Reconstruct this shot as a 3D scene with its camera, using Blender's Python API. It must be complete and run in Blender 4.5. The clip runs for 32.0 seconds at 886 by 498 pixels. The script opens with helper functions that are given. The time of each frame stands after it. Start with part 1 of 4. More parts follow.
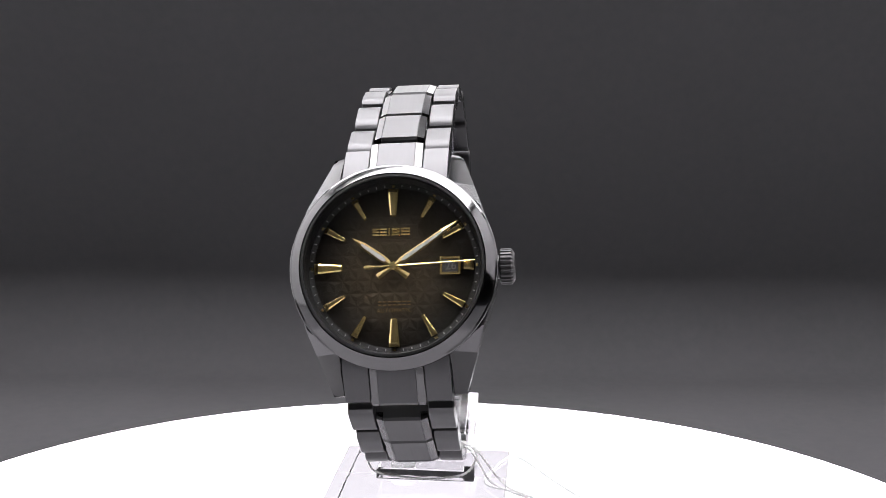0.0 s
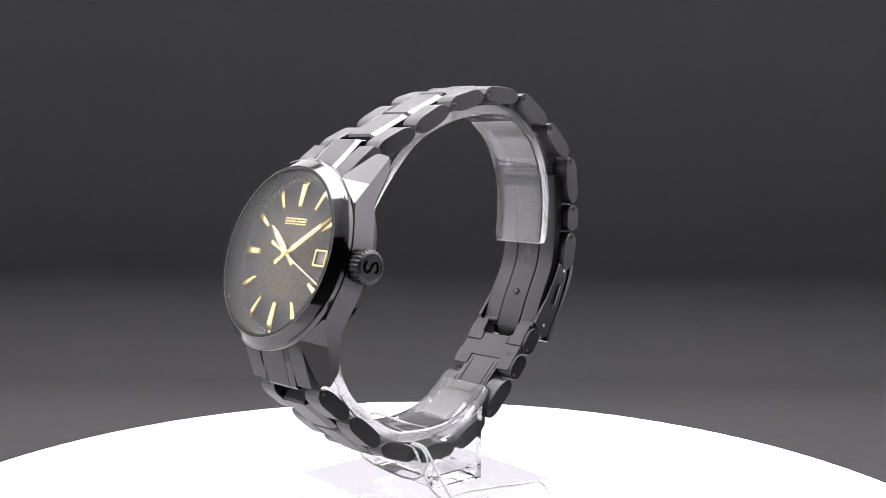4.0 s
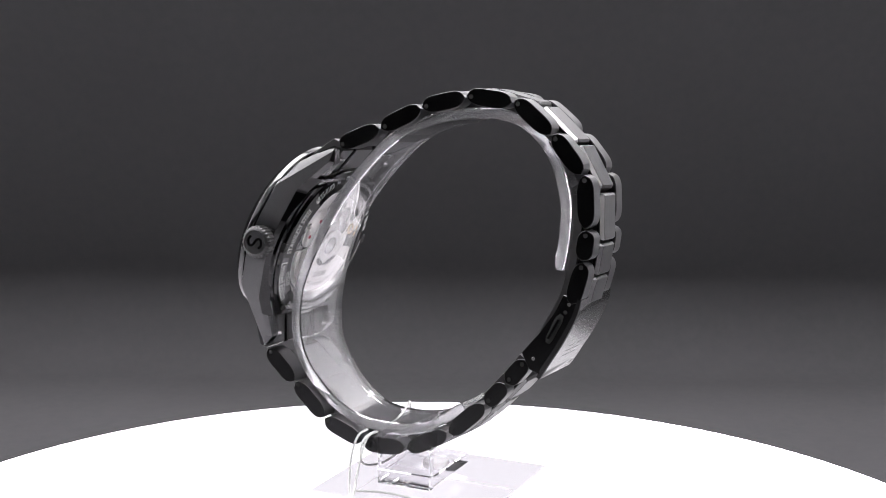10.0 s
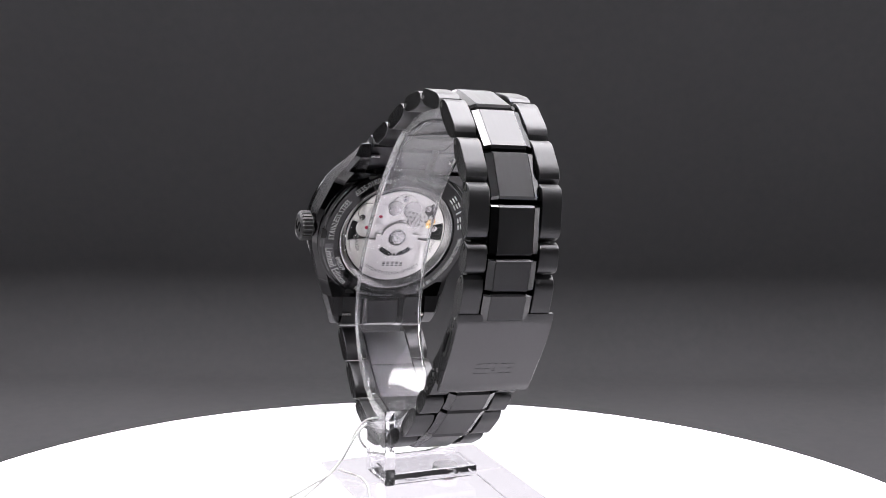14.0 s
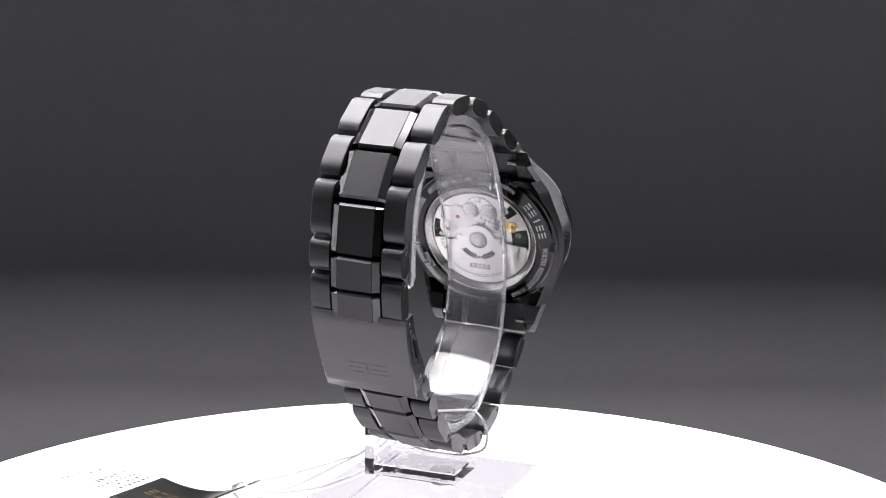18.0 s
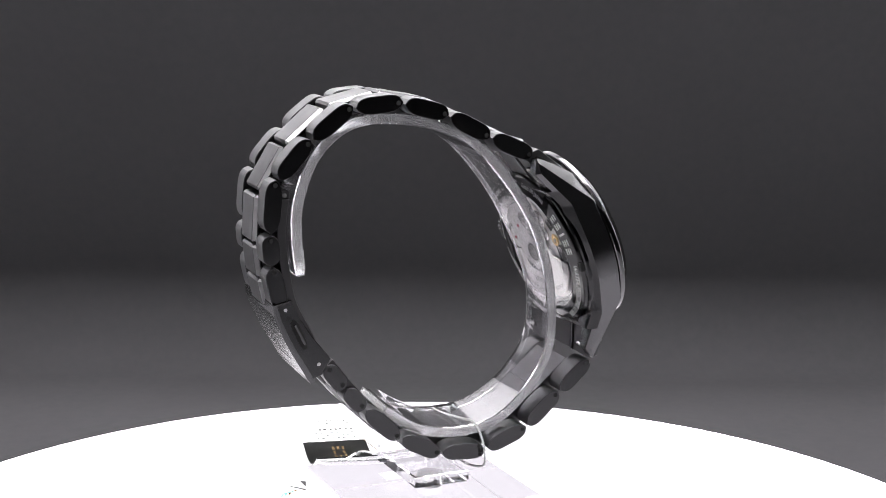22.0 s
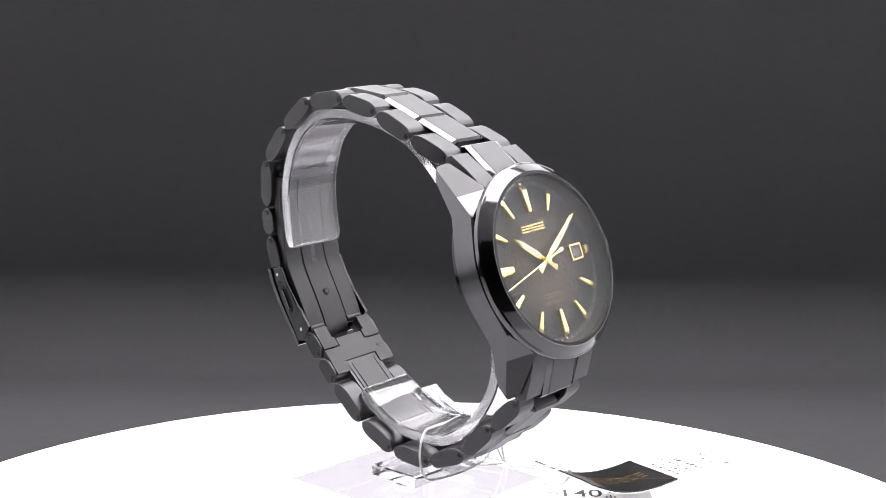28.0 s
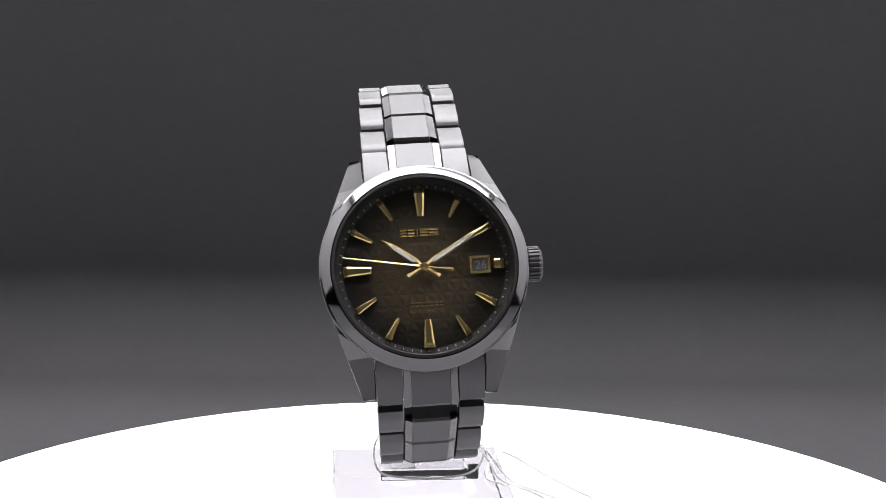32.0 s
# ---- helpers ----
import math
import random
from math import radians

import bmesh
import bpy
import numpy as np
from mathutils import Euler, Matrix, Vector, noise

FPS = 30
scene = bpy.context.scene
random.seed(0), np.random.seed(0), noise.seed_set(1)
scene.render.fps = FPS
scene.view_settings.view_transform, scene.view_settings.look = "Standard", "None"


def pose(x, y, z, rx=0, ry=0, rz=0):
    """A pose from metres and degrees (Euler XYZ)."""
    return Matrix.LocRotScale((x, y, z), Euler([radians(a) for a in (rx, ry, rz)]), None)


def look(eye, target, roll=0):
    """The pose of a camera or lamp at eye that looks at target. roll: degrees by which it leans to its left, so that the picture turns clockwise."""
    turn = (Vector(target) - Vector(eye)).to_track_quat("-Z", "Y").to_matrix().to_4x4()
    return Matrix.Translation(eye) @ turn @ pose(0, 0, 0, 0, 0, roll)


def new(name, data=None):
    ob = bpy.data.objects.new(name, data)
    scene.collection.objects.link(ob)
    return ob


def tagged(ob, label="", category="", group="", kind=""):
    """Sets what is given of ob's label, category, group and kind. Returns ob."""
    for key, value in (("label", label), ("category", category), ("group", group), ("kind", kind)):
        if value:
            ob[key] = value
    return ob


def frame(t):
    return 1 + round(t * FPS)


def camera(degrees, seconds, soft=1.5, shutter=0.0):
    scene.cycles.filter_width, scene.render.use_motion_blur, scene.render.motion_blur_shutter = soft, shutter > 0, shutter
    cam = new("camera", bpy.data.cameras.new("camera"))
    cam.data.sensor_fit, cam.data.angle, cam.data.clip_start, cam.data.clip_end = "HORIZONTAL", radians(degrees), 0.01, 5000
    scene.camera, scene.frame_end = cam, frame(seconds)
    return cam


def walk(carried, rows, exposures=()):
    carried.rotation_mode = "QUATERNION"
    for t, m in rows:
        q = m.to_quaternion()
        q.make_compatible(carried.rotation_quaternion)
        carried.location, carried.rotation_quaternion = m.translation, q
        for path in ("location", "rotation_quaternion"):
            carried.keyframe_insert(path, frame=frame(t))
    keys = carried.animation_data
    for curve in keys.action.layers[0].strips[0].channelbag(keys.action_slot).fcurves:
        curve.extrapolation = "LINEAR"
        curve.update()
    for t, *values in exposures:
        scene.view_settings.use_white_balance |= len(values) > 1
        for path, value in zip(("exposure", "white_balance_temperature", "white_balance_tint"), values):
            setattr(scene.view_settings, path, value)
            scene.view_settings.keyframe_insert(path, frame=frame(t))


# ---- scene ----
MM = 0.001
DISC_TOP = 0.030                      # top of the lit turntable above the table
EYE = (0.0, -0.265, DISC_TOP + 0.1141)
cam = camera(38.08, 32.0, soft=0.9)
AIM = Vector(EYE) + Vector((0.01319, 0.98762, -0.15630))
walk(cam, [(0, look(EYE, AIM, 0.62)), (32, look(EYE, AIM, 0.62))])
scene.view_settings.exposure = 0.0

# ---- world, lights ----
world = bpy.data.worlds.new("world")
world.use_nodes = True
world.node_tree.nodes["Background"].inputs[0].default_value = (0.5, 0.52, 0.56, 1)
world.node_tree.nodes["Background"].inputs[1].default_value = 0.02
scene.world = world
GLOW_PANEL, GLOW_DISC, GLOW_RIM_FILL = 5.5, 1.05, 3.0
LAMP_WATTS, LAMP_SPREAD = 5.3, 160.0


# ---- materials ----
def material(name, base, rough=0.5, metal=0.0, grain=0.0, grain_size=1.0, bump=0.0, stretch=(1, 1, 1), emit=0.0,
             trans=0.0, ior=1.45, rough_vary=0.0, tint2=None, coat=0.0, spread=1.0, spec=0.5, glow=(1, 0.978, 0.995)):
    """Principled material with noise at two scales; sizes in mm."""
    m = bpy.data.materials.new(name)
    m.use_nodes = True
    nt = m.node_tree
    b = nt.nodes["Principled BSDF"]
    b.inputs["Base Color"].default_value = (*base, 1)
    b.inputs["Roughness"].default_value = rough
    b.inputs["Metallic"].default_value = metal
    b.inputs["IOR"].default_value = ior
    b.inputs["Transmission Weight"].default_value = trans
    b.inputs["Coat Weight"].default_value = coat
    b.inputs["Specular IOR Level"].default_value = spec
    if emit:
        b.inputs["Emission Color"].default_value = (*glow, 1)
        b.inputs["Emission Strength"].default_value = emit
    if grain or bump or rough_vary:
        tc = nt.nodes.new("ShaderNodeTexCoord")
        mp = nt.nodes.new("ShaderNodeMapping")
        mp.inputs["Scale"].default_value = stretch
        nt.links.new(tc.outputs["Object"], mp.inputs["Vector"])
        fine = nt.nodes.new("ShaderNodeTexNoise")
        fine.inputs["Scale"].default_value = 1000.0 / grain_size
        fine.inputs["Detail"].default_value = 4
        wide = nt.nodes.new("ShaderNodeTexNoise")
        wide.inputs["Scale"].default_value = 1000.0 / (grain_size * 14 * spread)
        wide.inputs["Detail"].default_value = 3
        for n in (fine, wide):
            nt.links.new(mp.outputs["Vector"], n.inputs["Vector"])
        both = nt.nodes.new("ShaderNodeMix")
        both.inputs[0].default_value = 0.45
        nt.links.new(fine.outputs["Fac"], both.inputs[2])
        nt.links.new(wide.outputs["Fac"], both.inputs[3])
        if grain:
            ramp = nt.nodes.new("ShaderNodeMix")
            ramp.data_type = "RGBA"
            lo = [c * (1 - grain) for c in base]
            hi = list(tint2) if tint2 else [min(1, c * (1 + grain)) for c in base]
            ramp.inputs[6].default_value = (*lo, 1)
            ramp.inputs[7].default_value = (*hi, 1)
            nt.links.new(both.outputs[0], ramp.inputs[0])
            nt.links.new(ramp.outputs[2], b.inputs["Base Color"])
        if rough_vary:
            mr = nt.nodes.new("ShaderNodeMapRange")
            mr.inputs["From Min"].default_value, mr.inputs["From Max"].default_value = 0.3, 0.7
            mr.inputs["To Min"].default_value, mr.inputs["To Max"].default_value = rough * (1 - rough_vary), rough * (1 + rough_vary)
            nt.links.new(both.outputs[0], mr.inputs["Value"])
            nt.links.new(mr.outputs["Result"], b.inputs["Roughness"])
        if bump:
            bp = nt.nodes.new("ShaderNodeBump")
            bp.inputs["Strength"].default_value = bump
            bp.inputs["Distance"].default_value = 0.0001
            nt.links.new(fine.outputs["Fac"], bp.inputs["Height"])
            nt.links.new(bp.outputs["Normal"], b.inputs["Normal"])
    return m


BRUSHED = material("black_brushed_steel", (0.063, 0.0622, 0.0648), 0.40, 1.0, grain=0.14, grain_size=0.4, stretch=(1, 0.05, 0.05), rough_vary=0.10, bump=0.03)
SATIN = material("black_satin_steel", (0.083, 0.0815, 0.085), 0.22, 1.0, grain=0.05, grain_size=1.6, rough_vary=0.03)
POLISHED = material("black_polished_steel", (0.090, 0.0885, 0.091), 0.09, 1.0, grain=0.03, grain_size=2.0, rough_vary=0.1)
# satin steel again, darkened so its colour carries the side faces' dark reflections
DARKENED_SIDE = material("satin_steel_darkened_sides", (0.042, 0.0414, 0.043), 0.20, 1.0, grain=0.05, grain_size=1.6, rough_vary=0.03)
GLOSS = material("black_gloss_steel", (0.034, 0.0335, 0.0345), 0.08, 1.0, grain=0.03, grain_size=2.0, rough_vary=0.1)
MATTE = material("black_blasted_steel", (0.052, 0.0513, 0.0527), 0.46, 1.0, grain=0.05, grain_size=0.4, rough_vary=0.05)
# near-black of the gasket; elsewhere it paints the shade inside holes and slots
GASKET_AND_SHADE = material("black_gasket_and_hole_shade", (0.003, 0.003, 0.003), 0.7)
GOLD = material("yellow_gold", (0.90, 0.69, 0.30), 0.25, 1.0, grain=0.03, grain_size=1.2, rough_vary=0.05)
LUME = material("white_lume", (0.52, 0.52, 0.48), 0.5, grain=0.04, grain_size=0.2)


def pane_material(name, face_gloss):
    """thin clear pane: light passes straight, gloss grows towards grazing angles"""
    m = bpy.data.materials.new(name)
    m.use_nodes = True
    t = m.node_tree
    t.nodes.clear()
    out = t.nodes.new("ShaderNodeOutputMaterial")
    mix = t.nodes.new("ShaderNodeMixShader")
    clear = t.nodes.new("ShaderNodeBsdfTransparent")
    gloss = t.nodes.new("ShaderNodeBsdfGlossy")
    gloss.inputs["Roughness"].default_value = 0.01
    facing = t.nodes.new("ShaderNodeLayerWeight")
    facing.inputs["Blend"].default_value = 0.5
    fifth = t.nodes.new("ShaderNodeMath")
    fifth.operation = "POWER"
    fifth.inputs[1].default_value = 5.0
    ramp = t.nodes.new("ShaderNodeMath")
    ramp.operation = "MULTIPLY_ADD"
    ramp.inputs[1].default_value = 0.9
    ramp.inputs[2].default_value = face_gloss
    t.links.new(facing.outputs["Facing"], fifth.inputs[0])
    t.links.new(fifth.outputs[0], ramp.inputs[0])
    t.links.new(ramp.outputs[0], mix.inputs[0])
    t.links.new(clear.outputs[0], mix.inputs[1])
    t.links.new(gloss.outputs[0], mix.inputs[2])
    t.links.new(mix.outputs[0], out.inputs["Surface"])
    return m


GLASS = pane_material("coated_sapphire_glass", 0.014)
ACRYLIC = material("clear_acrylic", (0.855, 0.848, 0.865), 0.015, trans=1.0, ior=1.44, rough_vary=0.6, grain_size=7.0, bump=0.9)
# worn roughness; the faint milky lilac share paints light mirrored by the band
REFLECTION_HAZE = material("worn_acrylic_reflection_haze", (0.965, 0.955, 0.985), 0.02, trans=0.985, ior=1.45, rough_vary=0.6, grain_size=2.0)
SHEET = material("clear_acrylic_sheet", (0.93, 0.925, 0.94), 0.03, trans=1.0, ior=1.2, rough_vary=0.6, grain_size=3.0, bump=0.4)
FILM = material("clear_film", (0.97, 0.97, 0.98), 0.05, trans=1.0, ior=1.35, grain=0.02, grain_size=2.0, bump=0.3)
SILVER = material("silver_plate", (0.66, 0.645, 0.625), 0.36, 1.0, grain=0.06, grain_size=0.3, stretch=(1, 0.08, 1), rough_vary=0.2)
STEEL = material("bright_steel", (0.42, 0.41, 0.405), 0.22, 1.0, grain=0.05, grain_size=0.4, rough_vary=0.2)
ETCH = material("pale_etching", (0.46, 0.46, 0.455), 0.5, 0.2, grain=0.05, grain_size=0.3)
INK = material("black_ink", (0.03, 0.03, 0.03), 0.5, grain=0.1, grain_size=0.5)
BROWNINK = material("gold_print", (0.20, 0.135, 0.06), 0.45, 0.3, grain=0.05, grain_size=0.3)
RING_BLACK = material("black_chapter_ring", (0.011, 0.0105, 0.010), 0.5, grain=0.2, grain_size=0.4)
TRACK_GREY = material("dark_grey_track", (0.035, 0.034, 0.034), 0.5, grain=0.1, grain_size=0.4)
DATE_INK = material("grey_date_print", (0.20, 0.20, 0.195), 0.5, grain=0.05, grain_size=0.2)
TEAL = material("teal_print", (0.10, 0.42, 0.36), 0.5, grain=0.1, grain_size=0.4)
DATE_DISC = material("grey_date_disc", (0.06, 0.06, 0.063), 0.4, grain=0.1, grain_size=0.4)
CORD = material("white_cord", (0.66, 0.665, 0.66), 0.8, grain=0.12, grain_size=0.4, bump=0.4)
CARD = material("white_card", (0.78, 0.78, 0.775), 0.6, grain=0.03, grain_size=1.2, bump=0.1)
BLACKCARD = material("black_card", (0.006, 0.0062, 0.0058), 0.28, grain=0.25, grain_size=0.8, bump=0.1)
RUBY = material("red_jewel", (0.35, 0.02, 0.05), 0.2)
GILT = material("gilt_brass", (0.75, 0.50, 0.20), 0.25, 1.0, grain=0.08, grain_size=0.4)
BACKPAPER = material("grey_backdrop_paper", (0.0376, 0.0370, 0.0389), 0.9, spec=0.0, grain=0.16, grain_size=4.0, spread=4.0, bump=0.12)
TENT = material("white_tent_fabric", (0.90, 0.90, 0.91), 0.9, grain=0.03, grain_size=2.0, bump=0.2)
TABLE = material("grey_table_top", (0.30, 0.30, 0.31), 0.5, grain=0.08, grain_size=3.0, bump=0.1)
ROOM = material("grey_room_paint", (0.34, 0.34, 0.35), 0.9, grain=0.1, grain_size=8.0, bump=0.1)
FRAME_GREY = material("grey_lamp_frame", (0.35, 0.35, 0.36), 0.4, 0.5, grain=0.05, grain_size=2.0)
PANEL = material("lit_diffuser", (0.9, 0.9, 0.9), 0.6, emit=GLOW_PANEL)
DISC_GLOW = material("lit_white_platter", (0.14, 0.14, 0.14), 0.35, emit=GLOW_DISC, glow=(0.97, 0.93, 1.0))
# glow added to the platter's edge to lift the lower backdrop, no lamp there
RIM_FILL = material("platter_rim_fill_glow", (0.6, 0.6, 0.6), 0.4, emit=GLOW_RIM_FILL, glow=(0.99, 0.96, 1.0))
PLATTER_SIDE = material("white_plastic", (0.75, 0.75, 0.75), 0.4, grain=0.04, grain_size=2.0)
PAD = material("white_rubber", (0.97, 0.97, 0.97), 0.3, trans=0.85, ior=1.15, grain=0.03, grain_size=1.0)
FROST = material("sawn_acrylic_edge", (0.96, 0.96, 0.97), 0.16, trans=0.88, ior=1.49, grain=0.12, grain_size=0.9, bump=1.0, rough_vary=0.6)
RED = material("red_print", (0.45, 0.05, 0.05), 0.5, grain=0.1, grain_size=0.4)


def dial_material():
    """Brown lacquer that fades to black at the edge of the dial."""
    m = bpy.data.materials.new("brown_dial_lacquer")
    m.use_nodes = True
    nt = m.node_tree
    b = nt.nodes["Principled BSDF"]
    tc = nt.nodes.new("ShaderNodeTexCoord")
    ln = nt.nodes.new("ShaderNodeVectorMath")
    ln.operation = "LENGTH"
    mr = nt.nodes.new("ShaderNodeMapRange")
    mr.interpolation_type = "SMOOTHSTEP"
    mr.inputs["From Min"].default_value, mr.inputs["From Max"].default_value = 0.004, 0.0145
    cr = nt.nodes.new("ShaderNodeMix")
    cr.data_type = "RGBA"
    cr.inputs[6].default_value = (0.052, 0.0380, 0.0215, 1)
    cr.inputs[7].default_value = (0.0085, 0.0066, 0.0046, 1)
    no = nt.nodes.new("ShaderNodeTexNoise")
    no.inputs["Scale"].default_value = 3000
    sm = nt.nodes.new("ShaderNodeMapRange")
    sm.inputs["To Min"].default_value, sm.inputs["To Max"].default_value = 0.395, 0.405
    nt.links.new(tc.outputs["Object"], ln.inputs[0])
    nt.links.new(ln.outputs["Value"], mr.inputs["Value"])
    nt.links.new(mr.outputs["Result"], cr.inputs[0])
    nt.links.new(cr.outputs[2], b.inputs["Base Color"])
    nt.links.new(tc.outputs["Object"], no.inputs["Vector"])
    nt.links.new(no.outputs["Fac"], sm.inputs["Value"])
    nt.links.new(sm.outputs["Result"], b.inputs["Roughness"])
    b.inputs["Metallic"].default_value = 0.0
    b.inputs["Specular IOR Level"].default_value = 0.3
    return m


DIAL = dial_material()


# ---- mesh helpers; sizes in mm ----
def part(name, bm, mat, parent, label="", smooth=True, at=None, split=0.5):
    """Links a bmesh (in mm) as one mesh under a thing or a part."""
    bmesh.ops.recalc_face_normals(bm, faces=bm.faces)
    bm.transform(Matrix.Scale(MM, 4))
    for f in bm.faces:
        f.smooth = smooth
    for e in bm.edges:
        if len(e.link_faces) == 2 and e.calc_face_angle(0) > split:
            e.smooth = False
    me = bpy.data.meshes.new(name)
    bm.to_mesh(me)
    bm.free()
    me.materials.append(mat)
    ob = new(name, me)
    ob.parent = parent
    if at is not None:
        ob.matrix_basis = at
    if label:
        tagged(ob, label)
    return ob


def rings_mesh(rings, caps=True, closed=True):
    """A skin over rings of equal length."""
    bm = bmesh.new()
    vs = [[bm.verts.new(p) for p in r] for r in rings]
    n = len(vs[0])
    for a, b in zip(vs, vs[1:]):
        for i in range(n if closed else n - 1):
            j = (i + 1) % n
            bm.faces.new((a[i], a[j], b[j], b[i]))
    if caps:
        bm.faces.new(list(reversed(vs[0])))
        bm.faces.new(vs[-1])
    return bm


def lathe(profile, n=96, closed=True):
    """Turns (radius, height) points round z."""
    bm = bmesh.new()
    cols = []
    for k in range(n):
        a = 2 * math.pi * k / n
        cols.append([bm.verts.new((r * math.cos(a), r * math.sin(a), z)) for r, z in profile])
    m = len(profile)
    for k in range(n):
        c, d = cols[k], cols[(k + 1) % n]
        for i in range(m if closed else m - 1):
            j = (i + 1) % m
            bm.faces.new((c[i], d[i], d[j], c[j]))
    return bm


def disc_solid(r, z0, z1, n=64, bevel=0.1):
    rings = []
    for rr, z in ((r - bevel, z0), (r, z0 + bevel), (r, z1 - bevel), (r - bevel, z1)):
        rings.append([(rr * math.cos(2 * math.pi * k / n), rr * math.sin(2 * math.pi * k / n), z) for k in range(n)])
    return rings_mesh(rings)


def shrink(poly, d):
    """Moves the points of a polygon inwards by about d."""
    c = np.mean(np.array(poly), axis=0)
    out = []
    for p in poly:
        v = c - np.array(p)
        ln = np.hypot(*v)
        out.append(tuple(np.array(p) + v / max(ln, 1e-6) * min(d, ln * 0.5)))
    return out


def prism(poly, a0, a1, place, bevel=0.15):
    """A polygon pushed along a third axis with bevelled ends; place(u, v, a) gives the point."""
    inner = shrink(poly, bevel)
    rings = []
    for pl, a in ((inner, a0), (poly, a0 + bevel), (poly, a1 - bevel), (inner, a1)):
        rings.append([place(u, v, a) for u, v in pl])
    return rings_mesh(rings)


def box(x0, x1, y0, y1, z0, z1, bevel=0.1):
    poly = [(x0, y0), (x1, y0), (x1, y1), (x0, y1)]
    b = bevel
    inner = [(x0 + b, y0 + b), (x1 - b, y0 + b), (x1 - b, y1 - b), (x0 + b, y1 - b)]
    return rings_mesh([[(x, y, z) for x, y in pl] for pl, z in ((inner, z0), (poly, z0 + b), (poly, z1 - b), (inner, z1))])


def join(*bms):
    """One bmesh out of several."""
    out = bmesh.new()
    for b in bms:
        me = bpy.data.meshes.new("tmp")
        b.to_mesh(me)
        b.free()
        out.from_mesh(me)
        bpy.data.meshes.remove(me)
    return out


def moved(bm, m):
    bm.transform(m)
    return bm


def words(text, height, weight=0.0, spacing=1.0):
    """Flat letters in mm, centred, cap height given, standing in the xy plane."""
    cu = bpy.data.curves.new("tmp_text", "FONT")
    cu.body, cu.size, cu.align_x, cu.align_y = text, 1.0, "CENTER", "BOTTOM_BASELINE"
    cu.resolution_u, cu.extrude, cu.space_character, cu.offset = 3, 0.0, spacing, weight
    ob = bpy.data.objects.new("tmp_text", cu)
    me = bpy.data.meshes.new_from_object(ob)
    bm = bmesh.new()
    bm.from_mesh(me)
    bpy.data.meshes.remove(me)
    bpy.data.objects.remove(ob)
    bpy.data.curves.remove(cu)
    bm.transform(Matrix.Scale(height / 0.70, 4))
    return bm


def on_ring(bm, radius, middle, inward=False):
    """Bends flat letters round a circle. middle: degrees clockwise from the top."""
    for v in bm.verts:
        x, y, z = v.co
        if inward:
            r = radius - y
            a = radians(middle) - x / radius
        else:
            r = radius + y
            a = radians(middle) + x / radius
        v.co = (r * math.sin(a), r * math.cos(a), z)
    return bm


def spline(points, n):
    """Evenly spaced points on a smooth curve through the given ones."""
    p = [np.array(q, float) for q in points]
    p = [2 * p[0] - p[1]] + p + [2 * p[-1] - p[-2]]
    fine = []
    for i in range(1, len(p) - 2):
        for k in range(24):
            t = k / 24
            a, b, c, d = p[i - 1], p[i], p[i + 1], p[i + 2]
            fine.append(0.5 * (2 * b + (c - a) * t + (2 * a - 5 * b + 4 * c - d) * t * t + (3 * b - a - 3 * c + d) * t ** 3))
    fine.append(p[-2])
    fine = np.array(fine)
    s = np.concatenate([[0], np.cumsum(np.linalg.norm(np.diff(fine, axis=0), axis=1))])
    u = np.linspace(0, s[-1], n)
    return np.stack([np.interp(u, s, fine[:, k]) for k in range(fine.shape[1])], axis=1)


# ---- turning of the platter ----
TURN_T = [0, 4, 8, 12, 16, 20, 24, 28, 32]
TURN_A = [0.0, -43.84, -87.66, -131.45, -175.17, -218.65, -262.39, -306.26, -350.21]
YAW0 = -5.5


def turn(t):
    return float(np.interp(t, TURN_T, TURN_A))


def spin(thing, rest):
    """Keys a thing that stands on the platter. rest: its pose on the platter at the start."""
    rows = [(k * 0.5, pose(0, 0, 0, 0, 0, turn(k * 0.5)) @ rest) for k in range(65)]
    walk(thing, rows)


def platter_pose(x=0.0, y=0.0, z=0.0, rz=0.0):
    """A pose on the platter: mm in the axes of the watch, height above the platter."""
    return pose(0, 0, DISC_TOP, 0, 0, YAW0) @ pose(x * MM, y * MM, z * MM, 0, 0, rz)


# ---- the place ----
def structure(name, bm, mat, label):
    ob = part(name, bm, mat, None, label)
    return tagged(ob, kind="structure", category=name.split("_")[0])


structure("floor", box(-1600, 1600, -2000, 1400, -780, -760, 2), ROOM, "grey floor of the room below the table")
structure("table_top", box(-430, 430, -330, 441, -20, 0, 1), TABLE, "grey table top of the photo set")
SWEEP, LEAN = 31, 0.36                               # radius of the paper's sweep, forward lean of the upright part
paper = [(271 + SWEEP * math.cos(a), SWEEP + 2 - SWEEP * math.sin(a)) for a in np.linspace(-LEAN, math.pi / 2, 30)]
paper = [(paper[0][0] - math.tan(LEAN) * (z - paper[0][1]), z) for z in np.linspace(195, paper[0][1] + 4, 8)] + paper
paper += [(y, 2.0) for y in np.linspace(272, 142, 8)]
bm = bmesh.new()
cols = []
for x in np.linspace(-340, 340, 40):
    wave = 0.6 * math.sin(x * 0.013) + 0.3 * math.sin(x * 0.031 + 1)
    front = [bm.verts.new((x, y + wave, z)) for y, z in paper]
    back = [bm.verts.new((x, y + wave + 0.7, z - 0.7)) for y, z in paper]
    cols.append(front + back[::-1])
for a, b in zip(cols, cols[1:]):
    for i in range(len(a)):
        j = (i + 1) % len(a)
        bm.faces.new((a[i], b[i], b[j], a[j]))
bm.faces.new(cols[0]), bm.faces.new(cols[-1][::-1])
structure("backdrop", bm, BACKPAPER, "matt dark grey paper backdrop sweeping behind the turntable")


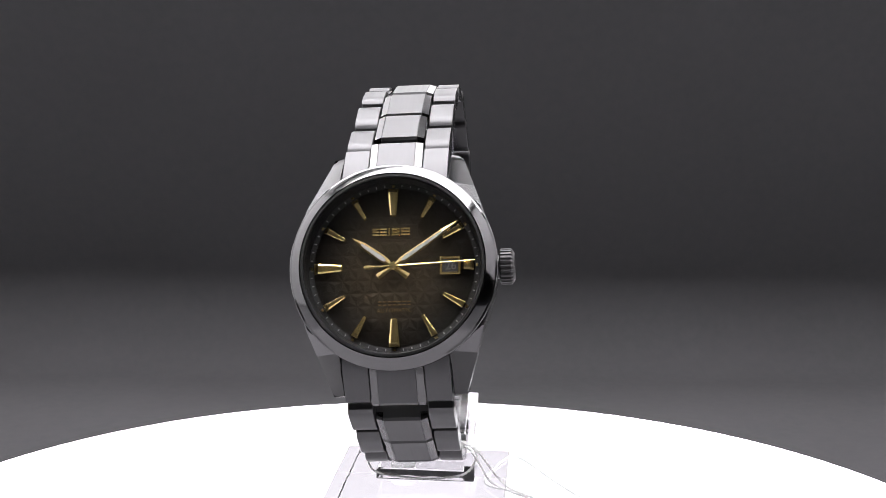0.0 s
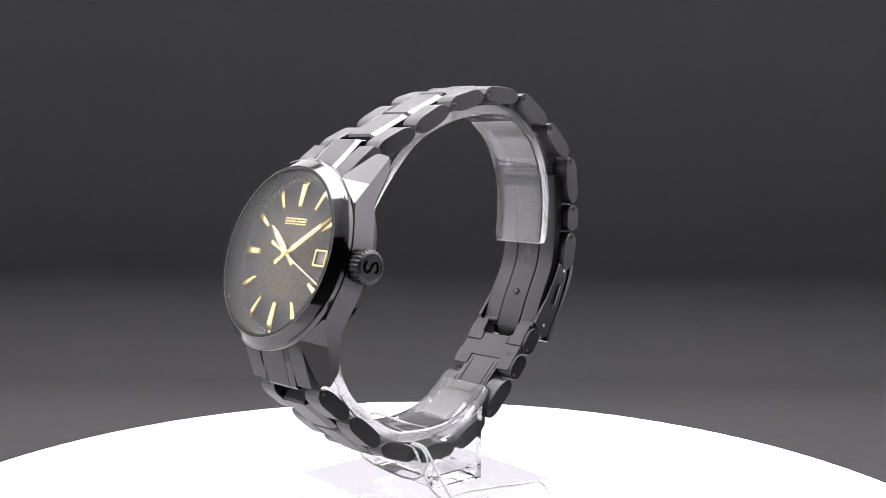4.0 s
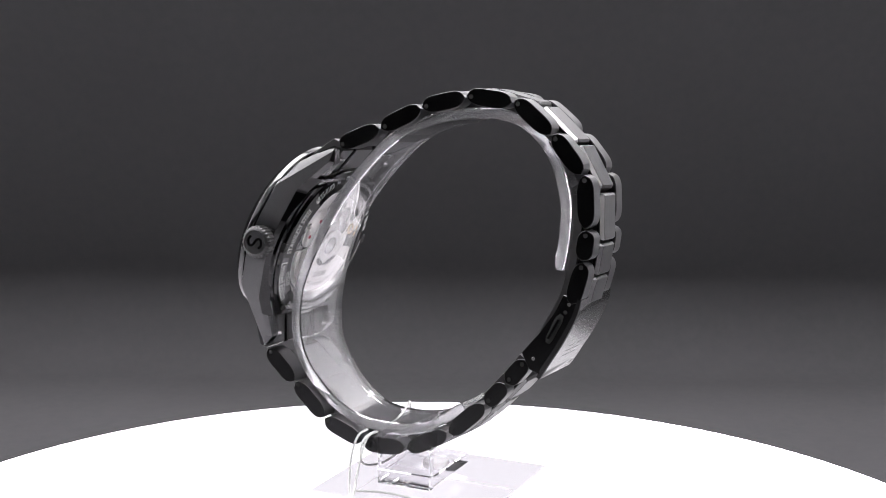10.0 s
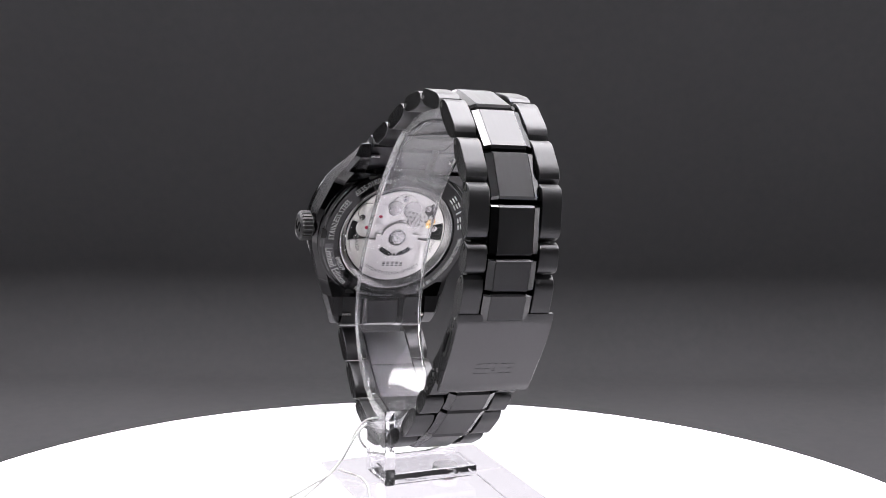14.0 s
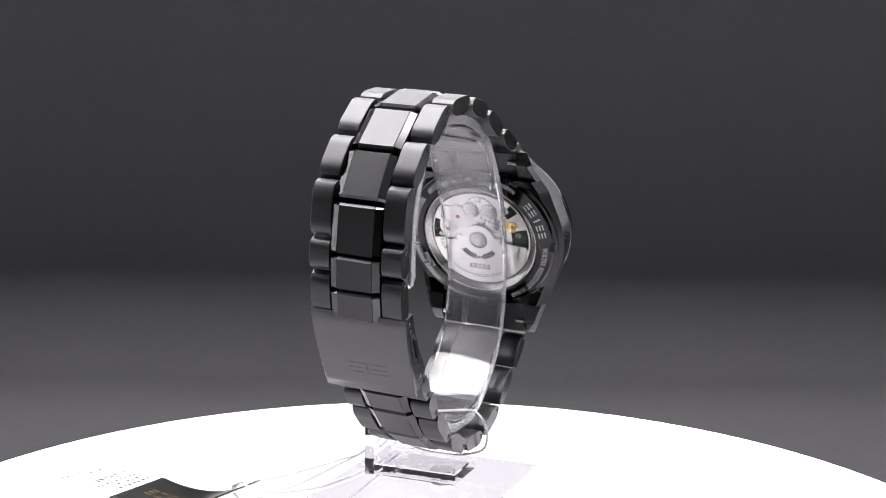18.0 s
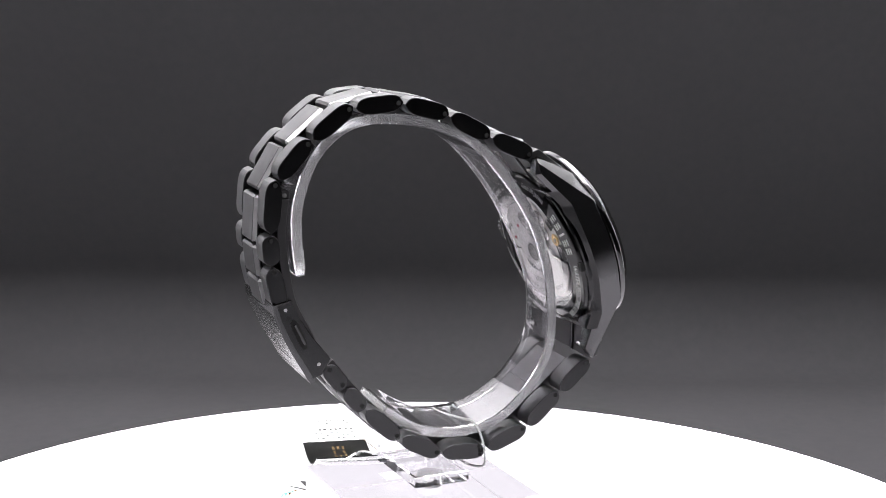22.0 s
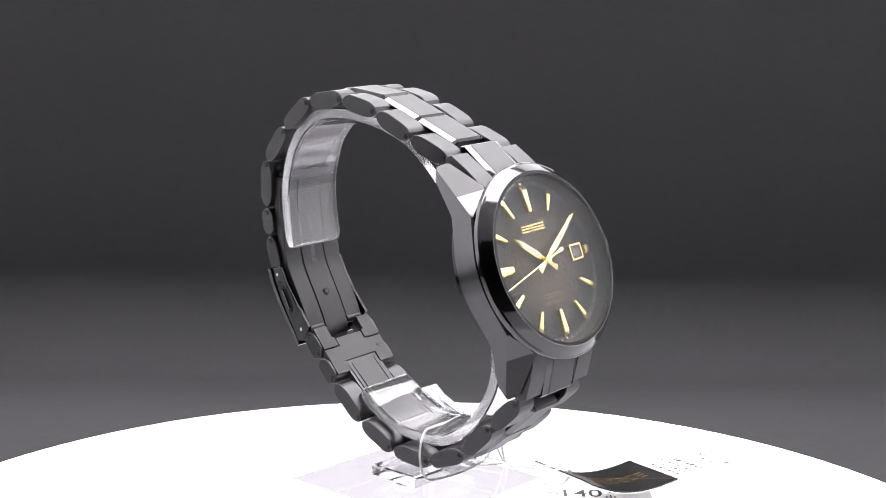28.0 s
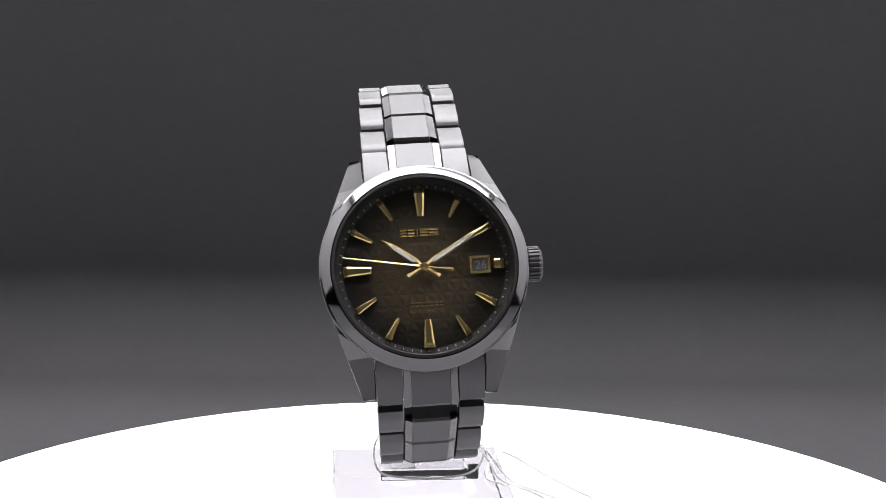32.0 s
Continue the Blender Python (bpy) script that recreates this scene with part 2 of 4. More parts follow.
# light tent: white fabric sides with a slanting front edge, white back and top, open towards the camera
for x, foot, head_y, side in ((-396, -16, -474, "west"), (392, 20, -392, "east")):
    panel = prism([(foot, 1), (364, 1), (364, 514), (head_y, 514)], x, x + 4, lambda u, v, a: (a, u, v), 0.5)
    structure("wall_tent_" + side, panel, TENT, "white fabric side of the light tent with a slanting front edge")
structure("wall_tent_back", box(-391, 391, 360, 364, 1, 514, 0.5), TENT, "white fabric back of the light tent above the paper")
structure("ceiling", box(-400, 400, -474, 364, 530, 534, 0.5), TENT, "white fabric top of the light tent")
structure("wall_north", box(-1600, 1600, 1400, 1420, -780, 1500, 2), ROOM, "grey painted wall of the room")
structure("wall_south", box(-1600, 1600, -2020, -2000, -780, 1500, 2), ROOM, "grey painted wall of the room behind the camera")
structure("wall_east", box(1600, 1620, -2000, 1400, -780, 1500, 2), ROOM, "grey painted wall of the room")
structure("wall_west", box(-1620, -1600, -2000, 1400, -780, 1500, 2), ROOM, "grey painted wall of the room")
structure("room_ceiling", box(-1600, 1600, -2000, 1400, 1500, 1520, 2), ROOM, "grey ceiling of the room")


def ceiling_light(x, y, w, d, watts, spread):
    thing = tagged(new("ceiling_light"), "flat white lit panel hanging over the table", "lamp", "panel lamps")
    thing.matrix_basis = pose(x * MM, y * MM, 0.52)
    part("diffuser", box(-w / 2 + 4, w / 2 - 4, -d / 2 + 4, d / 2 - 4, -2, 4, 0.5), PANEL, thing, "glowing white diffuser")
    outer = [(-w / 2, -d / 2), (w / 2, -d / 2), (w / 2, d / 2), (-w / 2, d / 2)]
    inner = [(-w / 2 + 4, -d / 2 + 4), (w / 2 - 4, -d / 2 + 4), (w / 2 - 4, d / 2 - 4), (-w / 2 + 4, d / 2 - 4)]
    rg = [[(px, py, z) for px, py in pl] for pl, z in ((inner, -3), (outer, -3), (outer, 20), (inner, 20))]
    bm = rings_mesh(rg + [rg[0]], caps=False)
    bmesh.ops.remove_doubles(bm, verts=bm.verts, dist=1e-4)
    part("frame", bm, FRAME_GREY, thing, "thin grey frame")
    lamp = bpy.data.lights.new("panel_light", "AREA")
    lamp.shape, lamp.size, lamp.size_y = "RECTANGLE", (w - 12) * MM, (d - 12) * MM
    lamp.energy, lamp.color = watts, (1.0, 0.978, 0.995)
    lamp.spread = radians(spread)
    new("panel_light", lamp).matrix_basis = pose(x * MM, y * MM, 0.514)
    return thing


ceiling_light(0, 100, 720, 385, LAMP_WATTS, LAMP_SPREAD)

# ---- turntable ----
turntable = tagged(new("turntable"), "round lit white turntable platter", "turntable")
part("platter", lathe([(0.5, -26), (120, -26), (134, -25.5), (134, -24.05), (0.5, -24.05)], 160), PLATTER_SIDE, turntable)
part("light_top", lathe([(0.001, -24), (137.4, -24), (137.4, 0), (0.001, 0)], 200), DISC_GLOW, turntable, "evenly glowing white acrylic top")
part("rim", lathe([(137.45, -24), (138.1, -24), (138.6, -23.5), (138.6, -0.5), (138.1, 0), (137.45, 0)], 200), RIM_FILL, turntable, "platter edge with an added glow that brightens the backdrop")
foot = structure("turntable_base", lathe([(0.5, 0), (95, 0), (96, 1), (96, 3), (95, 3.9), (0.5, 3.9)], 96), PLATTER_SIDE, "low white plastic base under the turntable")

# ---- display stand ----
ROLL = Matrix.Translation((-2.79, 0, 73.96)) @ Matrix.Rotation(radians(-3.28), 4, "Y")   # leaning frame of watch and band, mm above the platter
stand = tagged(new("display_stand"), "clear acrylic watch display stand with a C-shaped band", "display stand")
BASE_TOP = 22.3
base_block = part("base_block", box(-19.5, 17.7, -18.3, 20.7, 0.0, BASE_TOP, 0.25), ACRYLIC, stand, "thick square clear acrylic block")
part("pad", moved(disc_solid(2.7, BASE_TOP + 0.05, BASE_TOP + 1.45, 40, 0.2), Matrix.Translation((-4.5, 0.8, 0))), PAD, stand, "small round milky silicone pad")
part("foot_plate", box(-9.5, 8.9, -6.0, 6.3, BASE_TOP + 1.5, BASE_TOP + 4.0, 0.25), SHEET, stand)
CURVE = [(6.4, 39.8), (3.5, 37.9), (0.6, 36.4), (-2.5, 35.3), (-5.6, 34.6)]
part("upright", prism([(-5.6, BASE_TOP + 1.5), (6.4, BASE_TOP + 1.5)] + CURVE, 8.95, 11.1, lambda u, v, a: (a, u, v), 0.2), SHEET, stand)
BAND = spline([(30.7, -3.3), (31.6, 4), (31.3, 11.2), (28.0, 19.8), (21.4, 25.5), (12.2, 26.6), (2.1, 24.8), (-7.0, 20.3), (-16.9, 9.4),
               (-23.6, -2.8), (-26.8, -14.5), (-26.0, -25.0), (-20.3, -33.5), (-12.9, -38.5), (-5.0, -39.6), (2.0, -38.8), (7.5, -36.4), (11.8, -33.2)], 110)
rings = []
for i, (y, z) in enumerate(BAND):
    a, b = BAND[max(i - 1, 0)], BAND[min(i + 1, len(BAND) - 1)]
    ty, tz = (b - a) / np.linalg.norm(b - a)
    ny, nz = -tz, ty
    end = min(i, len(BAND) - 1 - i)
    h = 1.15 * (0.7 if end == 0 else 1)
    w = 7.15 - (0.35 if end == 0 else 0)
    cx = -0.4 + 1.2 * i / len(BAND)
    twist = -1.2 * max(0.0, min(1.0, (-y - 8) / 16)) * max(0.0, min(1.0, (4 - z) / 16))
    rings.append([(cx + sx * w * (1 if abs(q) < 0.9 else 0.965), y + ny * q * h + sx * twist, z + nz * q * h)
                  for sx, q in ((-1, -1), (-1, -0.8), (-1, 0.8), (-1, 1), (1, 1), (1, 0.8), (1, -0.8), (1, -1))])
band = part("band", moved(rings_mesh(rings), ROLL), REFLECTION_HAZE, stand, "curved clear acrylic band carrying the bracelet")
for sx in (-1, 1):
    edge = []
    for i, rg in enumerate(rings):
        a, b = (np.array(rg[1]), np.array(rg[2])) if sx < 0 else (np.array(rg[6]), np.array(rg[5]))
        out = np.array((sx * 0.05, 0, 0))
        edge.append([tuple(a + out * 0.2), tuple(b + out * 0.2), tuple(b + out * 2.2), tuple(a + out * 2.2)])
    part("cut_edge", moved(rings_mesh(edge), ROLL), FROST, band, "frosted sawn edge")
for near, far in ((0, 1), (-1, -2)):
    tip = [np.array(p) for p in rings[near]]
    step = np.mean(tip, axis=0) - np.mean(np.array(rings[far]), axis=0)
    step = step / np.linalg.norm(step)
    part("cut_end", moved(rings_mesh([[tuple(p + step * 0.02) for p in tip], [tuple(p + step * 0.3) for p in tip]]), ROLL), FROST, band, "frosted sawn end")
tab = CURVE + [(y, z - 2.1) for y, z in reversed(CURVE)]
part("side_tab", prism(tab, 6.0, 8.93, lambda u, v, a: (a, u, v), 0.12), SHEET, stand)
for ob in stand.children:
    if ob is not base_block:
        ob.visible_shadow = False

# ---- wristwatch ----
BASE_Z = 46.0                                        # the ring's middle above the watch's lowest link
watch = tagged(new("wristwatch"), "black steel wristwatch with gold hands and a brown dial", "wristwatch")
UP = Matrix.Translation((0, 0, BASE_Z))
TILT = radians(20.6)
HEAD = UP @ Matrix(((1, 0, 0, 0), (0, math.sin(TILT), -math.cos(TILT), -32.98), (0, math.cos(TILT), math.sin(TILT), 0), (0, 0, 0, 1)))
HEAD_M = Matrix.Translation(HEAD.translation * MM) @ HEAD.to_quaternion().to_matrix().to_4x4()


def head(name, bm, mat, label="", parent=None, **kw):
    """A part of the watch head; its own axes are x to three, y to twelve, z out of the dial."""
    return part(name, bm, mat, parent or watch, label, at=None if parent else HEAD_M, **kw)


# case: slices along y, with two prongs at each end
def half_width(y):
    y = abs(y)
    return math.sqrt(19.1 ** 2 - y * y) if y < 6 else 18.13 - (y - 6) * (18.13 - 12.5) / 16.9


def edge_z(y):
    """Height of the sharp edge between flank and front facet."""
    return -0.5 - max(0.0, abs(y) - 11.4) * 0.73


def low_z(y):
    """Lower edge of the flank."""
    y = abs(y)
    return -5.4 - max(0.0, min(y, 20.0) - 12.5) * 0.46 + max(0.0, y - 20.0) * 0.10


FACET = 0.83                                         # rise of the front facet towards the middle


def case_meshes():
    """The body first, then the four lugs."""
    rings = []
    for y in np.linspace(-15.8, 15.8, 63):
        w, zo, zl = half_width(y), edge_z(y), low_z(y)
        cap = -0.28
        xr = min(math.sqrt(max(16.6 ** 2 - y * y, 0.01)), w - 2.9)
        xi = max(xr + 0.05, w - 0.1 - (cap - zo) / FACET)
        zi = zo + FACET * (w - 0.1 - xi)
        half = [(xr, -1.6), (xr, zi), (xi, zi), (w - 0.1, zo), (w, zo - 0.12), (w, zl), (w - 0.12, zl - 0.1), (w - 1.9, zl - 1.6)]
        rings.append([(-x, y, z) for x, z in reversed(half)] + [(x, y, z) for x, z in half])
    yield rings_mesh(rings)
    for sx in (-1, 1):
        for sy in (-1, 1):
            rings = []
            for k, y in enumerate(np.linspace(15.78, 22.9, 14)):
                w, zo, zl = half_width(y), edge_z(y), low_z(y)
                e = 0.12 if k == 13 else 0
                xi = 10.15
                xt = max(xi + 0.16, w - 0.1 - (-0.35 - zo) / FACET)
                zt = zo + FACET * (w - 0.1 - xt)
                low = min(0.9, (22.9 - y) * 0.25 + 0.15)
                ring = [(xi + e, zl - low + e), (w - low - e, zl - low + e), (w - 0.12 - e, zl - 0.1 + e), (w - e, zl + e), (w - e, max(zo - 0.12, zl + 0.1) - e), (w - 0.1 - e, max(zo, zl + 0.15) - e),
                        (xt + e, zt - e), (xi + 0.15 + e, zt - e - 0.001), (xi + e, zt - 0.15 - e)]
                rings.append([(sx * x, sy * y, z) for x, z in ring])
            yield rings_mesh(rings)


case_bodies = list(case_meshes())
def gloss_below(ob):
    """The back-facing bevels of the case take the darker gloss steel, unlike its satin flanks."""
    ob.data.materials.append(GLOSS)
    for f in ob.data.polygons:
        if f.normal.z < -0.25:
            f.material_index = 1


case = head("case", case_bodies[0], SATIN, "sharp-edged black steel case with four lugs", split=0.2)
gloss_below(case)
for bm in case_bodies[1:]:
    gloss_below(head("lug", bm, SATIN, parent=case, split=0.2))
bezel = head("bezel", lathe([(16.95, 1.5), (16.95, 2.5), (17.0, 2.6), (17.15, 2.62), (18.7, 1.22), (18.78, 1.12), (19.1, 0.9), (19.22, 0.74), (19.25, 0.55), (19.25, -0.1), (19.1, -0.32), (18.2, -0.4), (16.95, -1.7), (16.95, 1.4)], 160), POLISHED, "polished black bezel", split=0.25)
gasket = head("gasket", lathe([(16.42, 1.2), (16.42, 2.62), (16.5, 2.66), (16.93, 2.6), (16.93, 1.2)], 128), GASKET_AND_SHADE, "thin black gasket round the crystal", parent=None)
crystal_ob = head("crystal", lathe([(0.001, 1.8), (16.4, 1.75), (16.4, 2.5), (16.25, 2.7), (12, 2.9), (6, 2.98), (0.001, 3.0)], 128, closed=False), GLASS, "clear domed sapphire crystal")
crystal_ob.visible_shadow = False
head("chapter_ring", lathe([(16.4, 1.7), (16.4, -0.9), (15.87, -0.9), (15.87, -0.45), (16.3, 1.7)], 128), RING_BLACK, "black wall ring round the dial")
track = head("minute_track", lathe([(14.95, -0.58), (15.85, -0.46), (15.85, -0.9), (14.95, -0.9)], 128), TRACK_GREY, "dark grey minute track")

# dial with raised star pattern
def dial_mesh(a=2.75, rise=0.10):
    bm = bmesh.new()
    cache = {}

    def vert(x, y, z):
        key = (round(x, 3), round(y, 3))
        if key not in cache:
            cache[key] = bm.verts.new((x, y, z))
        return cache[key]
    h = a * math.sqrt(3) / 2
    for j in range(-8, 8):
        for i in range(-9, 9):
            p = (a * (i + 0.5 * (j % 2)), h * j)
            q, r, s = (p[0] + a, p[1]), (p[0] + a / 2, p[1] + h), (p[0] - a / 2, p[1] + h)
            for tri in ((p, q, r), (p, r, s)):
                c = (sum(v[0] for v in tri) / 3, sum(v[1] for v in tri) / 3)
                if math.hypot(*c) > 15.6:
                    continue
                tri = [(v[0] * min(1, 15.1 / max(math.hypot(*v), 0.1)), v[1] * min(1, 15.1 / max(math.hypot(*v), 0.1))) for v in tri]
                c = (sum(v[0] for v in tri) / 3, sum(v[1] for v in tri) / 3)
                k = 1.0 if math.hypot(*c) < 12.5 else 0.5
                mid = bm.verts.new((c[0], c[1], -0.60 + rise * k))
                ring = [vert(v[0], v[1], -0.60) for v in tri]
                for u, v in ((0, 1), (1, 2), (2, 0)):
                    bm.faces.new((ring[u], ring[v], mid))
    return join(bm, lathe([(0.001, -0.64), (15.2, -0.64), (15.2, -0.9), (0.001, -0.9)], 96))


dial = head("dial", dial_mesh(), DIAL, "brown dial with star-patterned relief, black towards its edge", smooth=False)


def index_mesh(r0, r1, w0, w1, height):
    """A tapered flat-topped hour marker pointing along +y, sloping down at its outer end."""
    base = -0.6
    rings = []
    for y, k, z, f in ((r0, 0.9, 0.45, 0.9), (r0 + 0.2, 1.0, 1.0, 0.62), (r1 - 0.75, 1.0, 1.0, 0.62), (r1, 1.0, 0.6, 0.8)):
        w = w0 + (w1 - w0) * (y - r0) / (r1 - r0)
        top = base + height * z
        low = base + height * min(0.8, z * 0.8)
        rings.append([(-w / 2 * k, y, base), (-w / 2 * k, y, low), (-w / 2 * f, y, top), (w / 2 * f, y, top), (w / 2 * k, y, low), (w / 2 * k, y, base)])
    return rings_mesh(rings)


for hour in range(12):
    if hour == 3:
        bm = index_mesh(12.75, 14.8, 1.7, 2.0, 0.75)
    elif hour in (0, 6, 9):
        bm = index_mesh(9.5, 14.8, 1.1, 2.05, 0.75)
    else:
        bm = index_mesh(10.4, 14.8, 0.55, 1.35, 0.7)
    bm.transform(Matrix.Rotation(-radians(30 * hour), 4, "Z"))
    head("hour_marker", bm, GOLD, "faceted gold hour marker" if hour == 0 else "", parent=dial, split=0.2)

ticks = []
for m in range(60):
    five = m % 5 == 0
    b = box(-0.30 if five else -0.075, 0.30 if five else 0.075, 15.1 if five else 15.2, 15.55 if five else 15.6, -0.56, -0.44, 0.02)
    b.transform(Matrix.Rotation(-radians(6 * m), 4, "Z"))
    if five:
        head("gold_tick", b, GOLD, parent=track)
    else:
        ticks.append(b)
head("minute_tick", join(*ticks), ETCH, "fine grey minute ticks", parent=track)

# maker's mark as plain gold blocks on a plate, and printed bars below
head("name_plate", box(-4.4, 4.4, 5.35, 7.95, -0.62, -0.44, 0.05), DIAL, "thin raised plate under the maker's mark", parent=dial)
for k, (x0, w) in enumerate(((-3.95, 1.2), (-2.55, 1.3), (-1.05, 0.5), (-0.35, 1.5), (1.35, 1.75))):
    y0, y1, z0, z1 = 5.95, 7.35, -0.44, -0.2
    if w < 0.6:
        b = box(x0 + 0.08, x0 + w - 0.08, y0, y1, z0, z1, 0.05)
    else:
        b = join(
            box(x0, x0 + w, y1 - 0.33, y1, z0, z1, 0.05), box(x0, x0 + w, 6.49, 6.81, z0, z1, 0.05), box(x0, x0 + w, y0, y0 + 0.33, z0, z1, 0.05))
    head("name_block", b, GOLD, "plain raised gold block" if k == 0 else "", parent=dial)
for k in range(7):
    x = -2.65 + k * 0.9
    head("name_bar", join(box(x - 0.3, x + 0.3, -6.55, -6.33, -0.5, -0.42, 0.02), box(x - 0.3, x + 0.3, -7.15, -6.93, -0.5, -0.42, 0.02)), BROWNINK, "small gold printed bar" if k == 0 else "", parent=dial)
head("printed_word", moved(words("AUTOMATIC", 0.72, spacing=1.12), Matrix.Translation((0, -8.4, -0.42))), BROWNINK, "small gold printed word", parent=dial)

# date window
def rect(hx, hy):
    return [(10.4 - hx, -hy), (10.4 + hx, -hy), (10.4 + hx, hy), (10.4 - hx, hy)]


frame_r = [[(x, y, z) for x, y in rect(hx, hy)] for hx, hy, z in ((1.92, 1.68, -0.62), (1.92, 1.68, -0.22), (1.82, 1.58, -0.12), (1.55, 1.32, -0.12), (1.45, 1.22, -0.25), (1.45, 1.22, -0.60))]
head("date_frame", rings_mesh(frame_r, caps=False), GOLD, "square gold date frame", parent=dial, split=0.3)
head("date_disc", box(8.9, 11.9, -1.2, 1.2, -0.6, -0.46, 0.02), DATE_DISC, "dark grey date disc", parent=dial)
head("date_number", moved(words("26", 1.55), Matrix.Translation((10.5, -0.78, -0.38))), DATE_INK, "white date number", parent=dial)


# hands, each turning about the dial's middle
def hand(name, outline, z, thick, mat, label, tail=None, ridge=0.0):
    """outline: (y, half width) from tail to tip, pointing to +y."""
    rings = []
    for y, w in outline:
        rings.append([(-w, y, z), (-w, y, z + thick * 0.6), (0, y, z + thick + ridge * min(1, w / 0.5)), (w, y, z + thick * 0.6), (w, y, z)])
    bm = rings_mesh(rings)
    return part(name, bm, mat, watch, label, split=0.15)


def hand_pose(angle):
    return HEAD_M @ Matrix.Rotation(-radians(angle), 4, "Z")


hour_hand = hand("hour_hand", [(-3.4, 0.05), (-3.3, 0.62), (-1.1, 0.42), (0, 0.42), (1.0, 0.42), (1.9, 0.66), (3.0, 0.72), (6.9, 0.62), (7.0, 0.6), (9.4, 0.03)], 0.05, 0.22, GOLD, "dauphine gold hour hand", ridge=0.06)
part("lume_inlay", rings_mesh([[(-w, y, 0.22), (-w, y, 0.365), (w, y, 0.365), (w, y, 0.22)] for y, w in ((1.9, 0.22), (2.6, 0.40), (6.6, 0.30), (7.4, 0.12))]), LUME, hour_hand, "white lume inlay")
minute_hand = hand("minute_hand", [(-3.6, 0.05), (-3.5, 0.60), (-1.1, 0.40), (0, 0.40), (1.0, 0.40), (1.9, 0.58), (3.0, 0.64), (11.0, 0.50), (14.6, 0.03)], 0.42, 0.22, GOLD, "dauphine gold minute hand", ridge=0.06)
part("lume_inlay", rings_mesh([[(-w, y, 0.6), (-w, y, 0.735), (w, y, 0.735), (w, y, 0.6)] for y, w in ((1.9, 0.2), (2.6, 0.34), (10.0, 0.24), (11.4, 0.1))]), LUME, minute_hand, "white lume inlay")
second_hand = hand("second_hand", [(-5.4, 0.28), (-5.2, 0.34), (-4.6, 0.40), (-3.2, 0.2), (-0.6, 0.16), (0, 0.16), (1, 0.15), (15.1, 0.05)], 0.80, 0.14, GOLD, "thin gold seconds hand")
part("hub", disc_solid(0.75, 0.72, 1.08, 32, 0.1), GOLD, second_hand)
part("hub_pin", disc_solid(0.28, 1.07, 1.22, 20, 0.06), GOLD, second_hand)

# crown
def crown_mesh():
    rings = []
    n = 96
    for x, r, tooth in ((18.4, 2.2, 0), (19.3, 2.2, 0), (19.4, 3.0, 0), (19.6, 3.15, 0.22), (21.5, 3.15, 0.22), (21.8, 2.95, 0.1), (22.1, 2.6, 0), (22.15, 2.5, 0), (22.0, 2.4, 0), (22.0, 1.0, 0)):
        rings.append([(x, (r + tooth * (1 if (k // 2) % 2 else 0)) * math.cos(2 * math.pi * k / n), (r + tooth * (1 if (k // 2) % 2 else 0)) * math.sin(2 * math.pi * k / n) - 3.5) for k in range(n)])
    return rings_mesh(rings)


crown = head("crown", crown_mesh(), MATTE, "fluted black crown", split=0.4)
mark = spline([(0.9, 1.25), (0.0, 1.6), (-1.0, 1.05), (-0.7, 0.25), (0.7, -0.25), (1.0, -1.05), (0.0, -1.6), (-0.9, -1.25)], 28)
rings = []
for i, (u, v) in enumerate(mark):
    t = mark[min(i + 1, 27)] - mark[max(i - 1, 0)]
    t = t / np.linalg.norm(t)
    nu, nv = -t[1] * 0.24, t[0] * 0.24
    rings.append([(21.95, u + nu, v + nv - 3.5), (22.12, u + nu, v + nv - 3.5), (22.12, u - nu, v - nv - 3.5), (21.95, u - nu, v - nv - 3.5)])
head("emblem", rings_mesh(rings), POLISHED, "raised curved emblem", parent=crown)

# case back; built looking at the back, x to the right, z towards the viewer
BACK = Matrix.Rotation(math.pi, 4, "Y")


def back(name, bm, mat, label="", parent=None, **kw):
    return head(name, moved(bm, BACK), mat, label, parent, **kw)


caseback = back("case_back", lathe([(18.15, 5.6), (18.15, 6.95), (17.85, 7.25), (17.45, 7.4), (17.2, 7.85), (16.95, 8.07), (14.0, 8.72), (13.75, 8.7), (13.5, 8.4), (13.5, 5.6)], 144), GLOSS, "polished black screwed case back", split=0.25)
pane = back("back_glass", disc_solid(13.45, 8.15, 8.5, 96, 0.05), GLASS, "clear sapphire back window")
pane.visible_shadow = False
back("inner_ring", lathe([(13.4, 8.05), (13.4, 6.4), (11.75, 6.4), (11.8, 6.9), (12.4, 7.2), (13.2, 8.0)], 96), STEEL, "bright inner flange", parent=caseback)
movement = back("movement", disc_solid(10.2, 6.2, 6.8, 80, 0.1), SILVER, "silver automatic movement")
